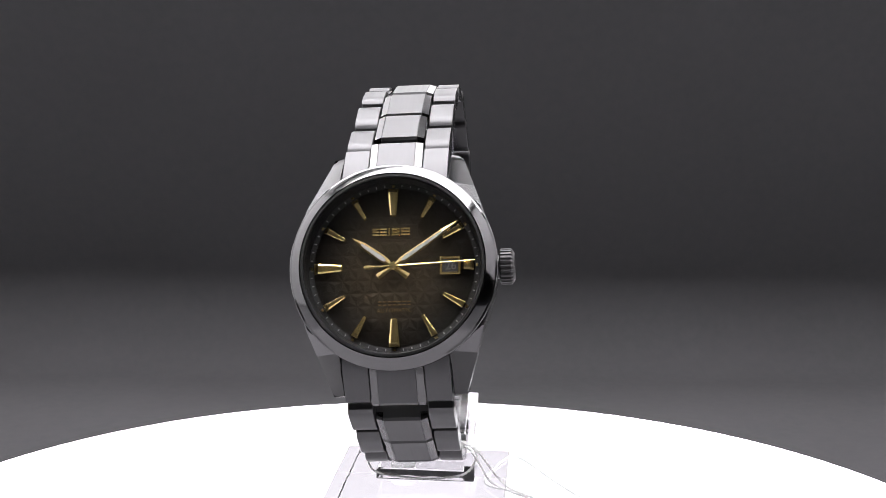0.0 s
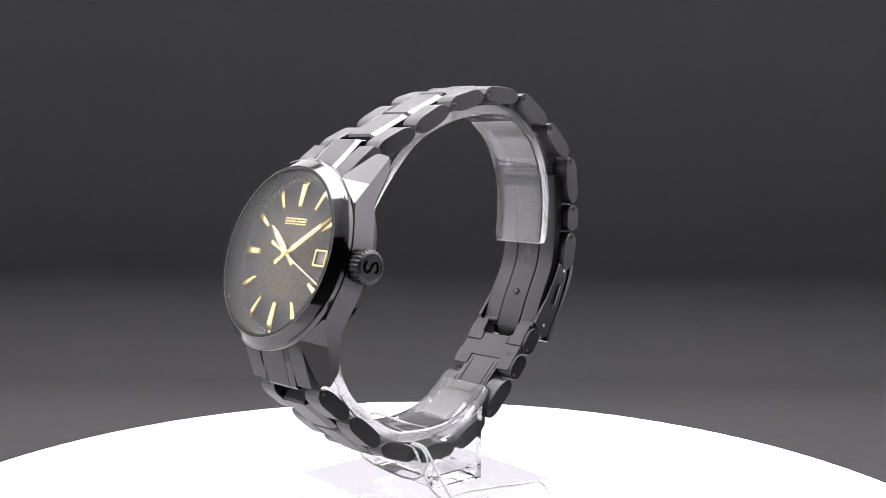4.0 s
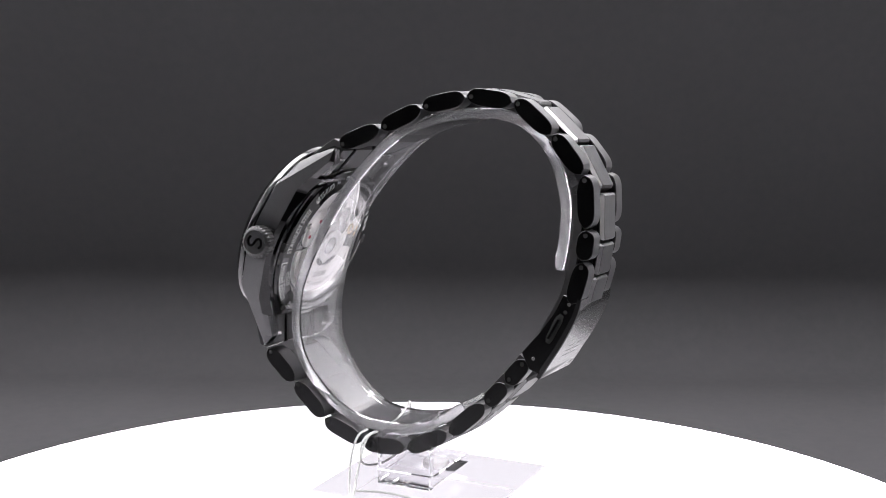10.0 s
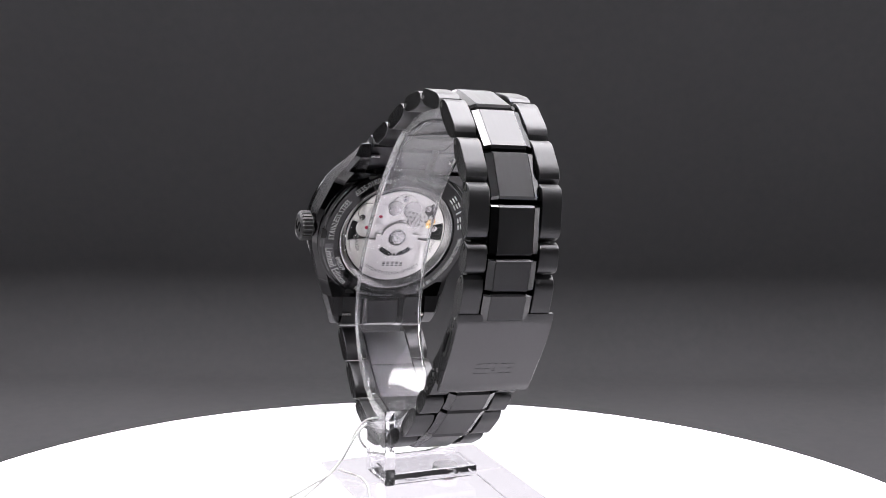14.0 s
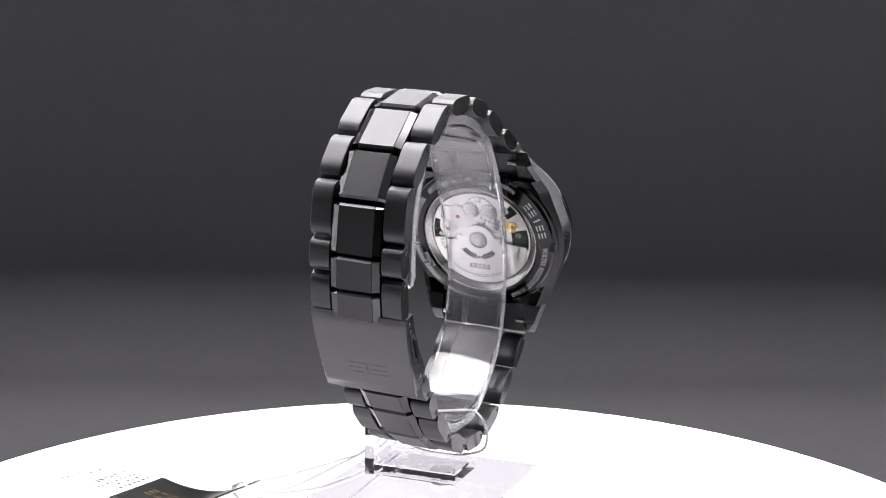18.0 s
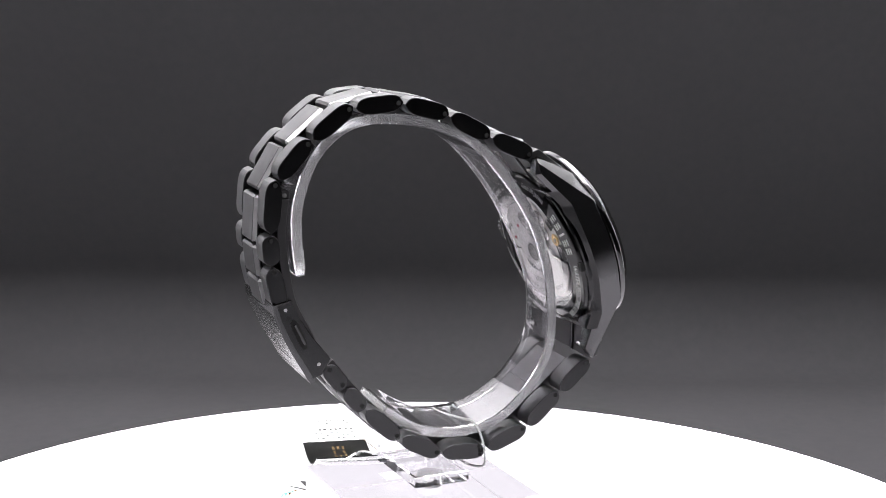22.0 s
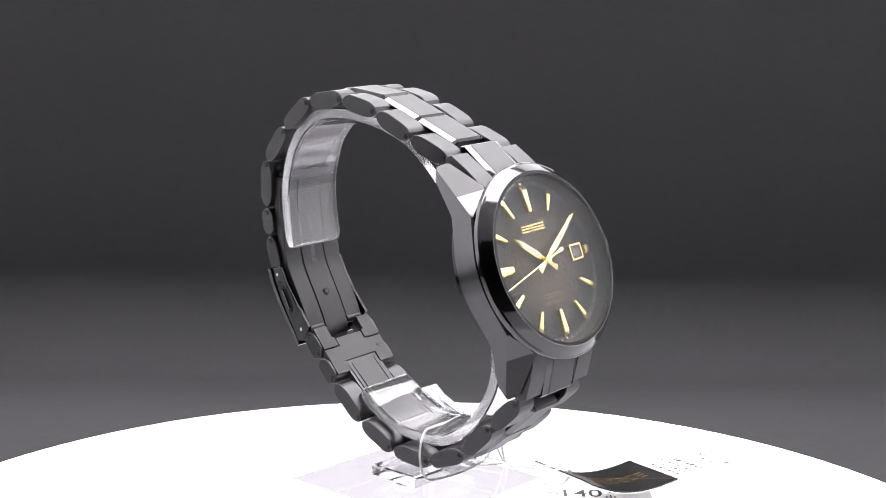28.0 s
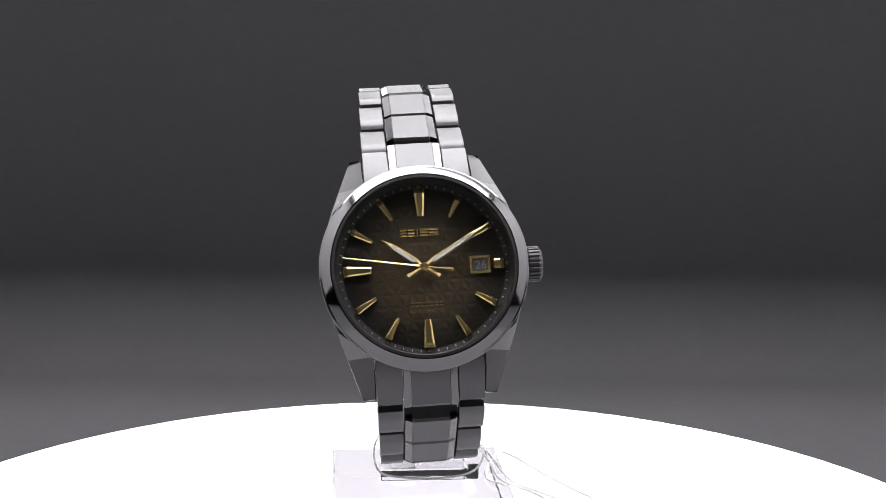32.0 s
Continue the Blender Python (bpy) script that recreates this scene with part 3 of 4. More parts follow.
for k, (x, y, r, mat) in enumerate(((-4.2, 4.6, 2.5, SILVER), (-1.4, 6.4, 1.7, STEEL), (-6.4, 1.6, 2.1, SILVER), (2.2, 6.2, 1.9, STEEL), (6.7, 3.0, 1.1, GILT), (3.0, 3.6, 1.5, STEEL))):
    n = 48
    rg = []
    for rr, z in ((r * 0.92, 6.8), (r, 6.82), (r, 7.0), (r * 0.92, 7.05)):
        rg.append([(x + (rr + (0.09 if (j % 2 and k % 2 == 0) else 0)) * math.cos(2 * math.pi * j / n), y + (rr + (0.09 if (j % 2 and k % 2 == 0) else 0)) * math.sin(2 * math.pi * j / n), z) for j in range(n)])
    wheel = back("gear_wheel", rings_mesh(rg), mat, parent=movement)
    part("arbor", moved(disc_solid(0.4, 7.05, 7.18, 20, 0.04), BACK @ Matrix.Translation((x, y, 0))), RUBY if k in (0, 2) else STEEL, wheel)
for x, y in ((-7.6, 3.8), (-8.2, -0.4), (7.9, 1.4), (0.4, 8.6), (5.5, 6.4)):
    s = join(moved(disc_solid(0.62, 6.8, 7.1, 24, 0.06), Matrix.Translation((x, y, 0))))
    screw = back("screw", s, STEEL, parent=movement)
    # black bar stands for the shaded slot of the screw
    part("slot", moved(box(-0.5, 0.5, -0.07, 0.07, 7.08, 7.11, 0.005), BACK @ Matrix.Translation((x, y, 0)) @ Matrix.Rotation(x, 4, "Z")), INK, screw)


def rotor_mesh():
    """Half disc with a round hub and two kidney openings."""
    bodies = []
    bodies.append(sector(4.4, 9.6, -84, 84, 7.2, 7.5))
    bodies.append(sector(2.4, 4.45, -12, 12, 7.2, 7.45, 10))
    bodies.append(sector(2.4, 4.45, -100, -52, 7.2, 7.45, 12))
    bodies.append(sector(2.4, 4.45, 52, 100, 7.2, 7.45, 12))
    bodies.append(lathe([(1.9, 7.2), (3.3, 7.2), (3.3, 7.5), (1.9, 7.5)], 60))
    return join(*bodies)


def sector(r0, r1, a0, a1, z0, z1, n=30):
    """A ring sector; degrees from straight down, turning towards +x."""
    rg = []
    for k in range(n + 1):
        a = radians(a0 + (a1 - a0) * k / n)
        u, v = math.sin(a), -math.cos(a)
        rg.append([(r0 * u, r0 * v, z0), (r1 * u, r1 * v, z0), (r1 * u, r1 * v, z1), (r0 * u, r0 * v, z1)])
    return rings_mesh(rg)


# flat black sectors on the plate paint the shade of gaps and rotor openings
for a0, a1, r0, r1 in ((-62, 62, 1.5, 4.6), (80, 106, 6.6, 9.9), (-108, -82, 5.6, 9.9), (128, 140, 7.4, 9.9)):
    back("base_recess", sector(r0, r1, a0, a1, 6.79, 6.9), GASKET_AND_SHADE, "dark gap in the movement plates" if a0 == -62 else "", parent=movement)
for x, y, r, z in ((-3.6, 2.9, 3.6, 7.0), (0.4, 6.6, 2.9, 6.95), (-6.6, 4.9, 1.9, 6.98)):
    bridge = back("bridge", moved(disc_solid(r, 6.8, z, 56, 0.12), Matrix.Translation((x, y, 0))), SILVER, "brushed silver bridge" if z == 7.0 else "", parent=movement)
    # the shadow at the bridge's foot is put in as a black ring
    part("bridge_shadow_ring", moved(lathe([(r - 0.02, z - 0.12), (r + 0.08, z - 0.12), (r + 0.08, 6.81), (r - 0.02, 6.81)], 56), BACK @ Matrix.Translation((x, y, 0))), INK, bridge, "black ring painted as a shadow line round the bridge")
rotor = back("rotor", rotor_mesh(), SILVER, "half-round silver winding rotor")
back("bearing", lathe([(0.2, 7.2), (1.85, 7.2), (1.85, 7.42), (1.5, 7.56), (0.2, 7.5)], 48), STEEL, parent=rotor)
for ob in (movement, rotor):
    ob.matrix_basis = HEAD_M @ Matrix.Diagonal((1.15, 1.15, 1.06, 1))
back("bearing_ring", lathe([(1.5, 7.57), (1.62, 7.57), (1.62, 7.6), (1.5, 7.6)], 48), INK, parent=rotor)
back("rotor_text", on_ring(moved(words("TWENTY-FOUR JEWELS", 0.72, spacing=1.15), Matrix.Translation((0, -0.36, 7.53))), 8.2, 180, inward=True), INK, "black engraved words", parent=rotor)
back("rotor_text", on_ring(moved(words("6R35A", 0.72, spacing=1.1), Matrix.Translation((0, -0.36, 7.53))), 8.2, 256, inward=True), INK, parent=rotor)
back("rotor_text", on_ring(moved(words("JAPAN", 0.72, spacing=1.1), Matrix.Translation((0, -0.36, 7.53))), 8.2, 104, inward=True), INK, parent=rotor)
for k in range(5):
    back("rotor_mark", join(*[box(-2.1 + k * 0.92, -1.5 + k * 0.92, -6.5 + j, -6.28 + j, 7.5, 7.53, 0.005) for j in (0, 0.38, 0.76)]), INK, "plain dark bars" if k == 0 else "", parent=rotor)
for k in range(11):
    a = -50 + k * 10
    b = box(-0.22, 0.22, -4.15, -3.6, 7.51, 7.53, 0.005)
    back("rotor_bar", moved(b, Matrix.Rotation(radians(a), 4, "Z")), INK, parent=rotor)
random.seed(5)
for row in range(3):
    for k in range(7 - row):
        x, y = 0.6 + k * 0.95 + row * 0.5, 7.2 - row * 1.35 - k * 0.30
        b = join(box(-0.3, 0.3, 0.22, 0.32, 7.56, 7.58, 0.004), box(-0.3, 0.3, -0.1, 0.0, 7.56, 7.58, 0.004), box(-0.05, 0.05, -0.35, 0.35, 7.56, 7.58, 0.004))
        back("sticker_mark", moved(b, Matrix.Translation((x, y, 0.62)) @ Matrix.Rotation(random.uniform(-0.2, 0.2), 4, "Z")), INK, "small dark bars on the clear back sticker" if row + k == 0 else "", parent=pane)
for text, size, mid, inward, r in (("STAINLESS STEEL", 1.2, 286, False, 15.6), ("6R35-01K0", 1.2, 324, False, 15.6), ("A4", 0.9, 342, False, 15.6), ("MADE IN JAPAN", 1.0, 20, False, 15.6),
                                   ("WATER RESISTANT 10 BAR", 1.2, 122, False, 15.6), ("SAPPHIRE CRYSTAL", 1.0, 193, False, 15.6), ("Limited Edition", 1.6, 240, True, 15.95), ("0N0379", 1.1, 241, True, 14.35)):
    bm = on_ring(moved(words(text, size, spacing=1.05), Matrix.Diagonal((0.76, 1, 1, 1))), r + (size / 2 if inward else -size / 2), mid, inward)
    for v in bm.verts:
        rr = math.hypot(v.co.x, v.co.y)
        v.co.z = 8.72 - (rr - 14.0) / 2.6 * 0.57 + 0.02
    back("back_text", bm, ETCH, "pale engraved words" if mid == 286 else "", parent=caseback)
for k in range(5):
    a = 51 + k * 7.0
    wide = 0.66 if k != 2 else 0.2
    b = join(*[box(-wide, wide, 14.5 + j, 14.82 + j, 0.0, 0.04, 0.01) for j in ((0, 0.68, 1.36) if k != 2 else (0, 0.34, 0.68, 1.02, 1.36))])
    b.transform(Matrix.Rotation(-math.atan(0.57 / 2.6), 4, "X"))
    b.transform(Matrix.Translation((0, 0.35, 8.64 + 3.09)))
    back("back_mark", moved(b, Matrix.Rotation(-radians(a), 4, "Z")), ETCH, "plain pale bars" if k == 0 else "", parent=caseback)
rings = []
for a in np.linspace(radians(217), radians(263), 40):
    rings.append([(r * math.sin(a), r * math.cos(a), 8.72 - (r - 14.0) / 2.6 * 0.57 + dz) for r, dz in ((15.0, -0.02), (16.85, -0.02), (16.85, 0.012), (15.0, 0.012))])
back("satin_field", rings_mesh(rings), SATIN, "lighter satin field under the script words", parent=caseback)
arch = spline([(-0.45, -0.5), (-0.45, 0.1), (-0.3, 0.45), (0, 0.55), (0.3, 0.45), (0.45, 0.1), (0.45, -0.5)], 16)
rings = []
for i, (u, v) in enumerate(arch):
    t = arch[min(i + 1, 15)] - arch[max(i - 1, 0)]
    t = t / np.linalg.norm(t) * 0.11
    rings.append([(u - t[1], v + t[0] + 15.6, 8.33), (u - t[1], v + t[0] + 15.6, 8.40), (u + t[1], v - t[0] + 15.6, 8.40), (u + t[1], v - t[0] + 15.6, 8.33)])
back("back_symbol", moved(rings_mesh(rings), Matrix.Rotation(radians(5), 4, "Z")), ETCH, parent=caseback)
for k in range(6):
    b = box(-0.95, 0.95, 16.55, 17.75, 7.0, 8.18, 0.1)
    # solid black block in place of a cut slot, its shade as colour
    back("key_slot", moved(b, Matrix.Rotation(radians(60 * k + 29), 4, "Z")), GASKET_AND_SHADE, parent=caseback)


# ---- bracelet ----
MID = np.array((4.0, -7.0))


def link_axes(a, b):
    t = (b - a) / np.linalg.norm(b - a)
    n = np.array((-t[1], t[0]))
    if np.dot(n, (a + b) / 2 - MID) < 0:
        n = -n
    return t, n


def pill(length, high, low):
    """Side outline of an outer link, from its pin end to its far end."""
    pts = []
    for sgn, hh in ((1, high), (-1, low)):
        for u in np.linspace(-1, 1, 19):
            uu = u * sgn
            pts.append((length / 2 * (1 + uu), sgn * hh * (1 - abs(uu) ** (4.4 if sgn > 0 else 3.4)) ** (0.64 if sgn > 0 else 0.75) if abs(uu) < 0.999 else 0))
    out = []
    for p in pts:
        if not out or math.hypot(p[0] - out[-1][0], p[1] - out[-1][1]) > 0.05:
            out.append(p)
    if math.hypot(out[0][0] - out[-1][0], out[0][1] - out[-1][1]) < 0.05:
        out.pop()
    return out


def outer_link(a, b, before, after, x0, x1, high=1.88, low=1.62, holes=1):
    t, n = link_axes(a, b)
    start, end = a - t * before, b - t * after
    length = np.linalg.norm(end - start)
    side = 1 if x0 + x1 > 0 else -1

    def place(u, v, x):
        q = start + t * u + n * v
        return (x, q[0], q[1] + BASE_Z)
    ob = part("outer_link", prism(pill(length, high, low), min(x0, x1), max(x0, x1), place, 0.12), BRUSHED, watch, split=0.35)
    xe = x1 if abs(x1) > abs(x0) else x0
    face = prism(shrink(pill(length, high, low), 0.1), xe - 0.02, xe + 0.02, place, 0.004)
    part("flank", face, DARKENED_SIDE, ob, "flat satin black flank with a dark reflection in its colour")
    for k in range(holes):
        c = start + t * (1.05 if k == 0 else length - 1.05)
        ring = lathe([(0.48, -0.04), (0.6, -0.04), (0.6, 0.03), (0.48, 0.03)], 20)
        hole = disc_solid(0.48, -0.05, 0.03, 16, 0.01)
        m = Matrix.Translation((xe + side * 0.02, c[0], c[1] + BASE_Z)) @ Matrix.Rotation(math.pi / 2, 4, "Y")
        # black disc paints the dark inside of the hole
        part("pin_hole", moved(hole, m), GASKET_AND_SHADE, ob)
        part("pin_sleeve", moved(ring, m), GLOSS, ob)
    return ob


def bevelled_bar(section, length, end, drop, place):
    """A bar of one section whose upper edge is chamfered at both ends."""
    top = max(v for u, v in section)
    rings = []
    for w, d in ((0.0, drop), (end, 0.0), (length - end, 0.0), (length, drop)):
        rings.append([place(u, v - d if v > top - 1.2 else v, w) for u, v in section])
    return rings_mesh(rings)


def centre_link(a, b, gap=0.1, cx=0.0):
    t, n = link_axes(a, b)
    length = np.linalg.norm(b - a) - 2 * gap
    start = a + t * gap

    def place(u, v, w):
        q = start + t * w + n * v
        return (cx + u, q[0], q[1] + BASE_Z)
    mid = [(-4.98, -1.5), (-4.98, 1.05), (-3.5, 1.05), (-3.5, 2.2), (-3.42, 2.28), (3.42, 2.28), (3.5, 2.2), (3.5, 1.05), (4.98, 1.05), (4.98, -1.5)]
    ob = part("centre_link", bevelled_bar(mid, length, 0.42, 0.5, place), BRUSHED, watch, split=0.3)
    for s in (-1, 1):
        strip = [(s * 3.53, 1.07), (s * 3.53, 2.2), (s * 3.6, 2.24), (s * 4.88, 1.72), (s * 4.98, 1.55), (s * 4.98, 1.07)]
        part("polished_edge", bevelled_bar(strip, length - 0.04, 0.4, 0.5, place), POLISHED, ob, "polished black bevel", split=0.3)
    return ob


TOP = [np.array(p) for p in ((-16.6, 19.2), (-6.9, 23.2), (2.3, 27.6), (12.0, 29.8), (22.0, 28.7), (30.0, 22.2), (36.3, 14.6), (37.0, 4.0), (36.4, -2.2), (34.6, -9.6))]
LOW = [np.array(p) for p in ((-32.9, -26.2), (-25.9, -32.7), (-18.4, -39.6), (-9.0, -43.2), (1.3, -42.5), (10.3, -37.9), (18.0, -30.8), (22.2, -26.0), (25.6, -21.7))]


def along(chain, s):
    i = min(int(s), len(chain) - 2)
    return chain[i] + (chain[i + 1] - chain[i]) * (s - i)


for chain, taper in ((TOP, 0.10), (LOW, 0.12)):
    for i in range(len(chain) - 1):
        w = max(9.95 - taper * (i + 0.3), 9.0)
        last = i == len(chain) - 2
        cx = min(0.9, 0.15 * i) if chain is TOP else 0.06 * i
        for s in (-1, 1):
            outer_link(chain[i], chain[i + 1], 0.95, 1.2 if not last else 0.0, cx + s * 5.22, cx + s * w, holes=2 if (last and chain is LOW) else 1)
        if not (last and chain is LOW):
            lag = 0.26 if chain is TOP else 0.17
            s0 = i + lag
            s1 = min(i + 1 + lag, len(chain) - 1.0)
            if s1 - s0 > 0.3:
                centre_link(along(chain, s0), along(chain, s1), cx=cx)

# end links between the lugs
for sy in (1, -1):
    poly = [(14.6, -0.9), (18.0, -2.2), (21.0, -4.1), (24.6, -6.4), (25.0, -7.0), (24.4, -8.0), (22.6, -9.3), (14.6, -6.3)]
    for x0, x1, nm in ((-9.95, -5.22, "outer"), (-5.08, 5.08, "centre"), (5.22, 9.95, "outer")):
        tip = 0.0 if sy > 0 else 0.9
        pl = poly if nm == "outer" else [(14.6, -0.7), (18.0, -1.8), (21.0, -3.7), (25.4 - tip, -6.3 + tip * 0.5), (25.7 - tip, -7.1 + tip * 0.5), (22.6, -9.2), (14.6, -6.3)]
        if nm == "outer":
            pl = [(min(u, 24.1), v) for u, v in pl]
        half = [(x0, x1)] if nm == "outer" else [(-3.6, 3.6), (-5.08, -3.65), (3.65, 5.08)]
        for k, (u0, u1) in enumerate(half):
            head("end_link" if k == 0 else "end_link_bevel", prism(pl, u0, u1, lambda u, v, a: (a, sy * u, v - (0.38 * (abs(a) - 3.65) if k else 0.0)), 0.10), BRUSHED if k == 0 else POLISHED, "black steel end link between the lugs" if x0 < -9 and sy > 0 else "", split=0.35)
    for sx in (-1, 1):
        b = moved(disc_solid(0.55, 8.0, 10.1, 20, 0.1), Matrix.Translation((0, sy * 20.3, -8.9)) @ Matrix.Rotation(sx * math.pi / 2, 4, "Y"))
        head("spring_bar", b, STEEL)

# clasp
COVER = spline([(36.9, -8.6), (36.3, -11.4), (34.9, -14.6), (33.1, -18.1), (31.0, -21.6), (28.9, -25.2)], 16)


def strip_mesh(path, half, thick, cx=0.0, taper=None, bev=0.15):
    """A curved plate of even thickness lying inside a path in the yz plane."""
    rings = []
    n = len(path)
    for i, (y, z) in enumerate(path):
        t = path[min(i + 1, n - 1)] - path[max(i - 1, 0)]
        t = t / np.linalg.norm(t)
        nn = np.array((-t[1], t[0]))
        if np.dot(nn, np.array((y, z)) - MID) < 0:
            nn = -nn
        h = half if taper is None else half + (taper - half) * i / (n - 1)
        e = bev if i in (0, n - 1) else 0
        pts = [(-h + e, -thick + e), (-h, -thick + bev), (-h, -bev), (-h + bev, -e), (h - bev, -e), (h, -bev), (h, -thick + bev), (h - e, -thick + e)]
        rings.append([(cx + x, y + nn[0] * v, z + nn[1] * v + BASE_Z) for x, v in pts])
    return rings_mesh(rings)


clasp = part("clasp", strip_mesh(COVER, 9.65, 1.1, 0.5, 9.3), SATIN, watch, "folding clasp with a plain black cover")
for s in (-1, 1):
    cheek = [(33.0, -7.9), (36.2, -8.6), (34.7, -13.6), (32.2, -18.3), (28.3, -24.0), (26.6, -23.4), (24.8, -20.2), (28.6, -15.6), (31.4, -11.4)]
    ck = part("cheek", prism(cheek, 0.5 + s * 8.75 - 0.5, 0.5 + s * 8.75 + 0.5, lambda u, v, a: (a, u, v + BASE_Z), 0.15), DARKENED_SIDE, clasp)
    xs = 0.5 + s * 9.28
    slot_poly = [(32.5, -11.6), (33.2, -12.1), (33.0, -13.2), (31.2, -17.0), (30.4, -17.9), (29.7, -17.4), (29.9, -16.2), (31.6, -12.4)]
    # the opening is a black plate coloured as its own shade
    part("slot", prism(slot_poly, xs - 0.04, xs + 0.03, lambda u, v, a: (a, u, v + BASE_Z), 0.01), GASKET_AND_SHADE, ck)
    bt = [(32.2, -12.6), (32.6, -12.8), (30.5, -16.9), (30.1, -16.7)]
    part("push_button", prism(bt, min(xs, xs + s * 0.5), max(xs, xs + s * 0.5), lambda u, v, a: (a, u, v + BASE_Z), 0.1), POLISHED, ck)
    for y, z, mt in ((34.2, -9.7, STEEL), (33.5, -11.3, GASKET_AND_SHADE), (27.3, -21.1, STEEL)):
        pinm = Matrix.Translation((0.5 + s * 9.26, y, z + BASE_Z)) @ Matrix.Rotation(math.pi / 2, 4, "Y")
        part("pin", moved(disc_solid(0.38, -0.06, 0.06, 16, 0.02), pinm), mt, ck)
for k in range(5):
    x = 3.4 - k * 1.65
    p, q = COVER[9], COVER[11]
    w = 0.28 if k == 2 else 0.62
    bars = []
    for j in (0.0, 0.5, 1.0) if k != 2 else (0.0, 0.25, 0.5, 0.75, 1.0):
        c = p + (q - p) * j
        bars.append(box(x - w, x + w, c[0] - 0.05, c[0] + 0.02, c[1] + BASE_Z - 0.10, c[1] + BASE_Z + 0.10, 0.01))
    part("stamped_mark", join(*bars), SATIN, clasp, "plain stamped bars" if k == 0 else "")
BLADE = [(33.2, 11.5), (33.75, 5.5), (33.2, -0.6), (31.9, -7.5), (30.4, -11.0), (28.5, -14.6), (26.9, -18.0), (25.6, -21.2)]


def rail_mesh(path, x0, x1, drift, thick, bev=0.12):
    """A curved rail whose inner face follows a path in the yz plane; its outer edge drifts sideways."""
    rings = []
    n = len(path)
    for i, (y, z) in enumerate(path):
        t = path[min(i + 1, n - 1)] - path[max(i - 1, 0)]
        nn = np.array((-t[1], t[0])) / np.linalg.norm(t)
        if np.dot(nn, np.array((y, z)) - MID) < 0:
            nn = -nn
        b = x1 + drift * i / (n - 1)
        lo, hi = min(x0, b), max(x0, b)
        pts = [(lo + bev, 0.0), (lo, bev), (lo, thick), (hi, thick), (hi, bev), (hi - bev, 0.0)]
        rings.append([(x, y + nn[0] * v, z + nn[1] * v + BASE_Z) for x, v in pts])
    return rings_mesh(rings)


blade_path = spline(BLADE, 26)
folding_blade = part("folding_blade", join(*[rail_mesh(blade_path, 0.4 + s * 3.42, 0.4 + s * 7.7, s * 0.35, 1.7) for s in (-1, 1)], rail_mesh(blade_path + np.array((0.9, -0.3)), -3.1, 3.9, 0.0, 0.8)), MATTE, clasp, "wide curved folding blade")
for s in (-1, 1):
    xm = 0.4 + s * 5.72
    part("rolled_end", moved(disc_solid(0.95, -2.25, 2.25, 28, 0.15), Matrix.Translation((xm, 26.4, -21.3 + BASE_Z)) @ Matrix.Rotation(math.pi / 2, 4, "Y")), MATTE, folding_blade)
tongue_path = spline(BLADE + [(25.3, -23.2), (25.9, -25.4)], 34)
inner_blade = part("inner_blade", rail_mesh(tongue_path - np.array((0.06, -0.03)), -2.88, 3.68, 0.0, 0.85, 0.1), MATTE, clasp, "narrow inner folding blade")
# black disc coloured as the dark inside of the rivet hole
part("rivet", moved(disc_solid(0.8, -0.12, 0.42, 28, 0.05), Matrix.Translation((0.4, 28.62, -14.55 + BASE_Z)) @ Matrix.Rotation(radians(63), 4, "X")), GASKET_AND_SHADE, inner_blade)
part("rivet_core", moved(disc_solid(0.34, 0.36, 0.52, 16, 0.05), Matrix.Translation((0.4, 28.62, -14.55 + BASE_Z)) @ Matrix.Rotation(radians(63), 4, "X")), POLISHED, inner_blade)
# words stamped along the inner blade, read upwards
stamp = words("STAINLESS STEEL", 1.3)
longest = max(v.co.x for v in stamp.verts) - min(v.co.x for v in stamp.verts)
fine_path = spline(BLADE, 120)
run = np.concatenate(([0], np.cumsum(np.linalg.norm(np.diff(fine_path, axis=0), axis=1))))
first = np.interp(8.6, -fine_path[:, 1], run)
for v in stamp.verts:
    w = first - (v.co.x / longest + 0.5) * 12.0
    v.co = (1.05 - v.co.y, np.interp(w, run, fine_path[:, 0]) - 0.085, np.interp(w, run, fine_path[:, 1]) + 0.04 + BASE_Z)
part("stamped_words", stamp, SATIN, inner_blade, "small stamped words", smooth=False)
hinge = part("hinge", moved(disc_solid(1.15, -6.6, 6.6, 28, 0.15), Matrix.Translation((0.05, 33.9, 12.2 + BASE_Z)) @ Matrix.Rotation(math.pi / 2, 4, "Y")), MATTE, clasp, "black hinge barrel")
for sx in (-1, 1):
    part("hinge_pin", moved(disc_solid(0.5, -0.05, 0.08, 16, 0.02), Matrix.Translation((0.05 + sx * 6.6, 33.9, 12.2 + BASE_Z)) @ Matrix.Rotation(math.pi / 2, 4, "Y")), STEEL, hinge)
# loose end of the protective film inside the bracelet
film_path = spline([(27.9, 21.6), (31.0, 16.4), (32.2, 14.4), (34.5, 14.2), (35.1, 10.2), (35.4, 6.1), (36.0, 3.8), (35.4, -0.9), (33.9, -4.3), (32.5, -7.8)], 40)
film = part("film", strip_mesh(film_path, 7.6, 0.1, 0.4, bev=0.02), FILM, watch, "loose clear protective film")
film.visible_shadow = False
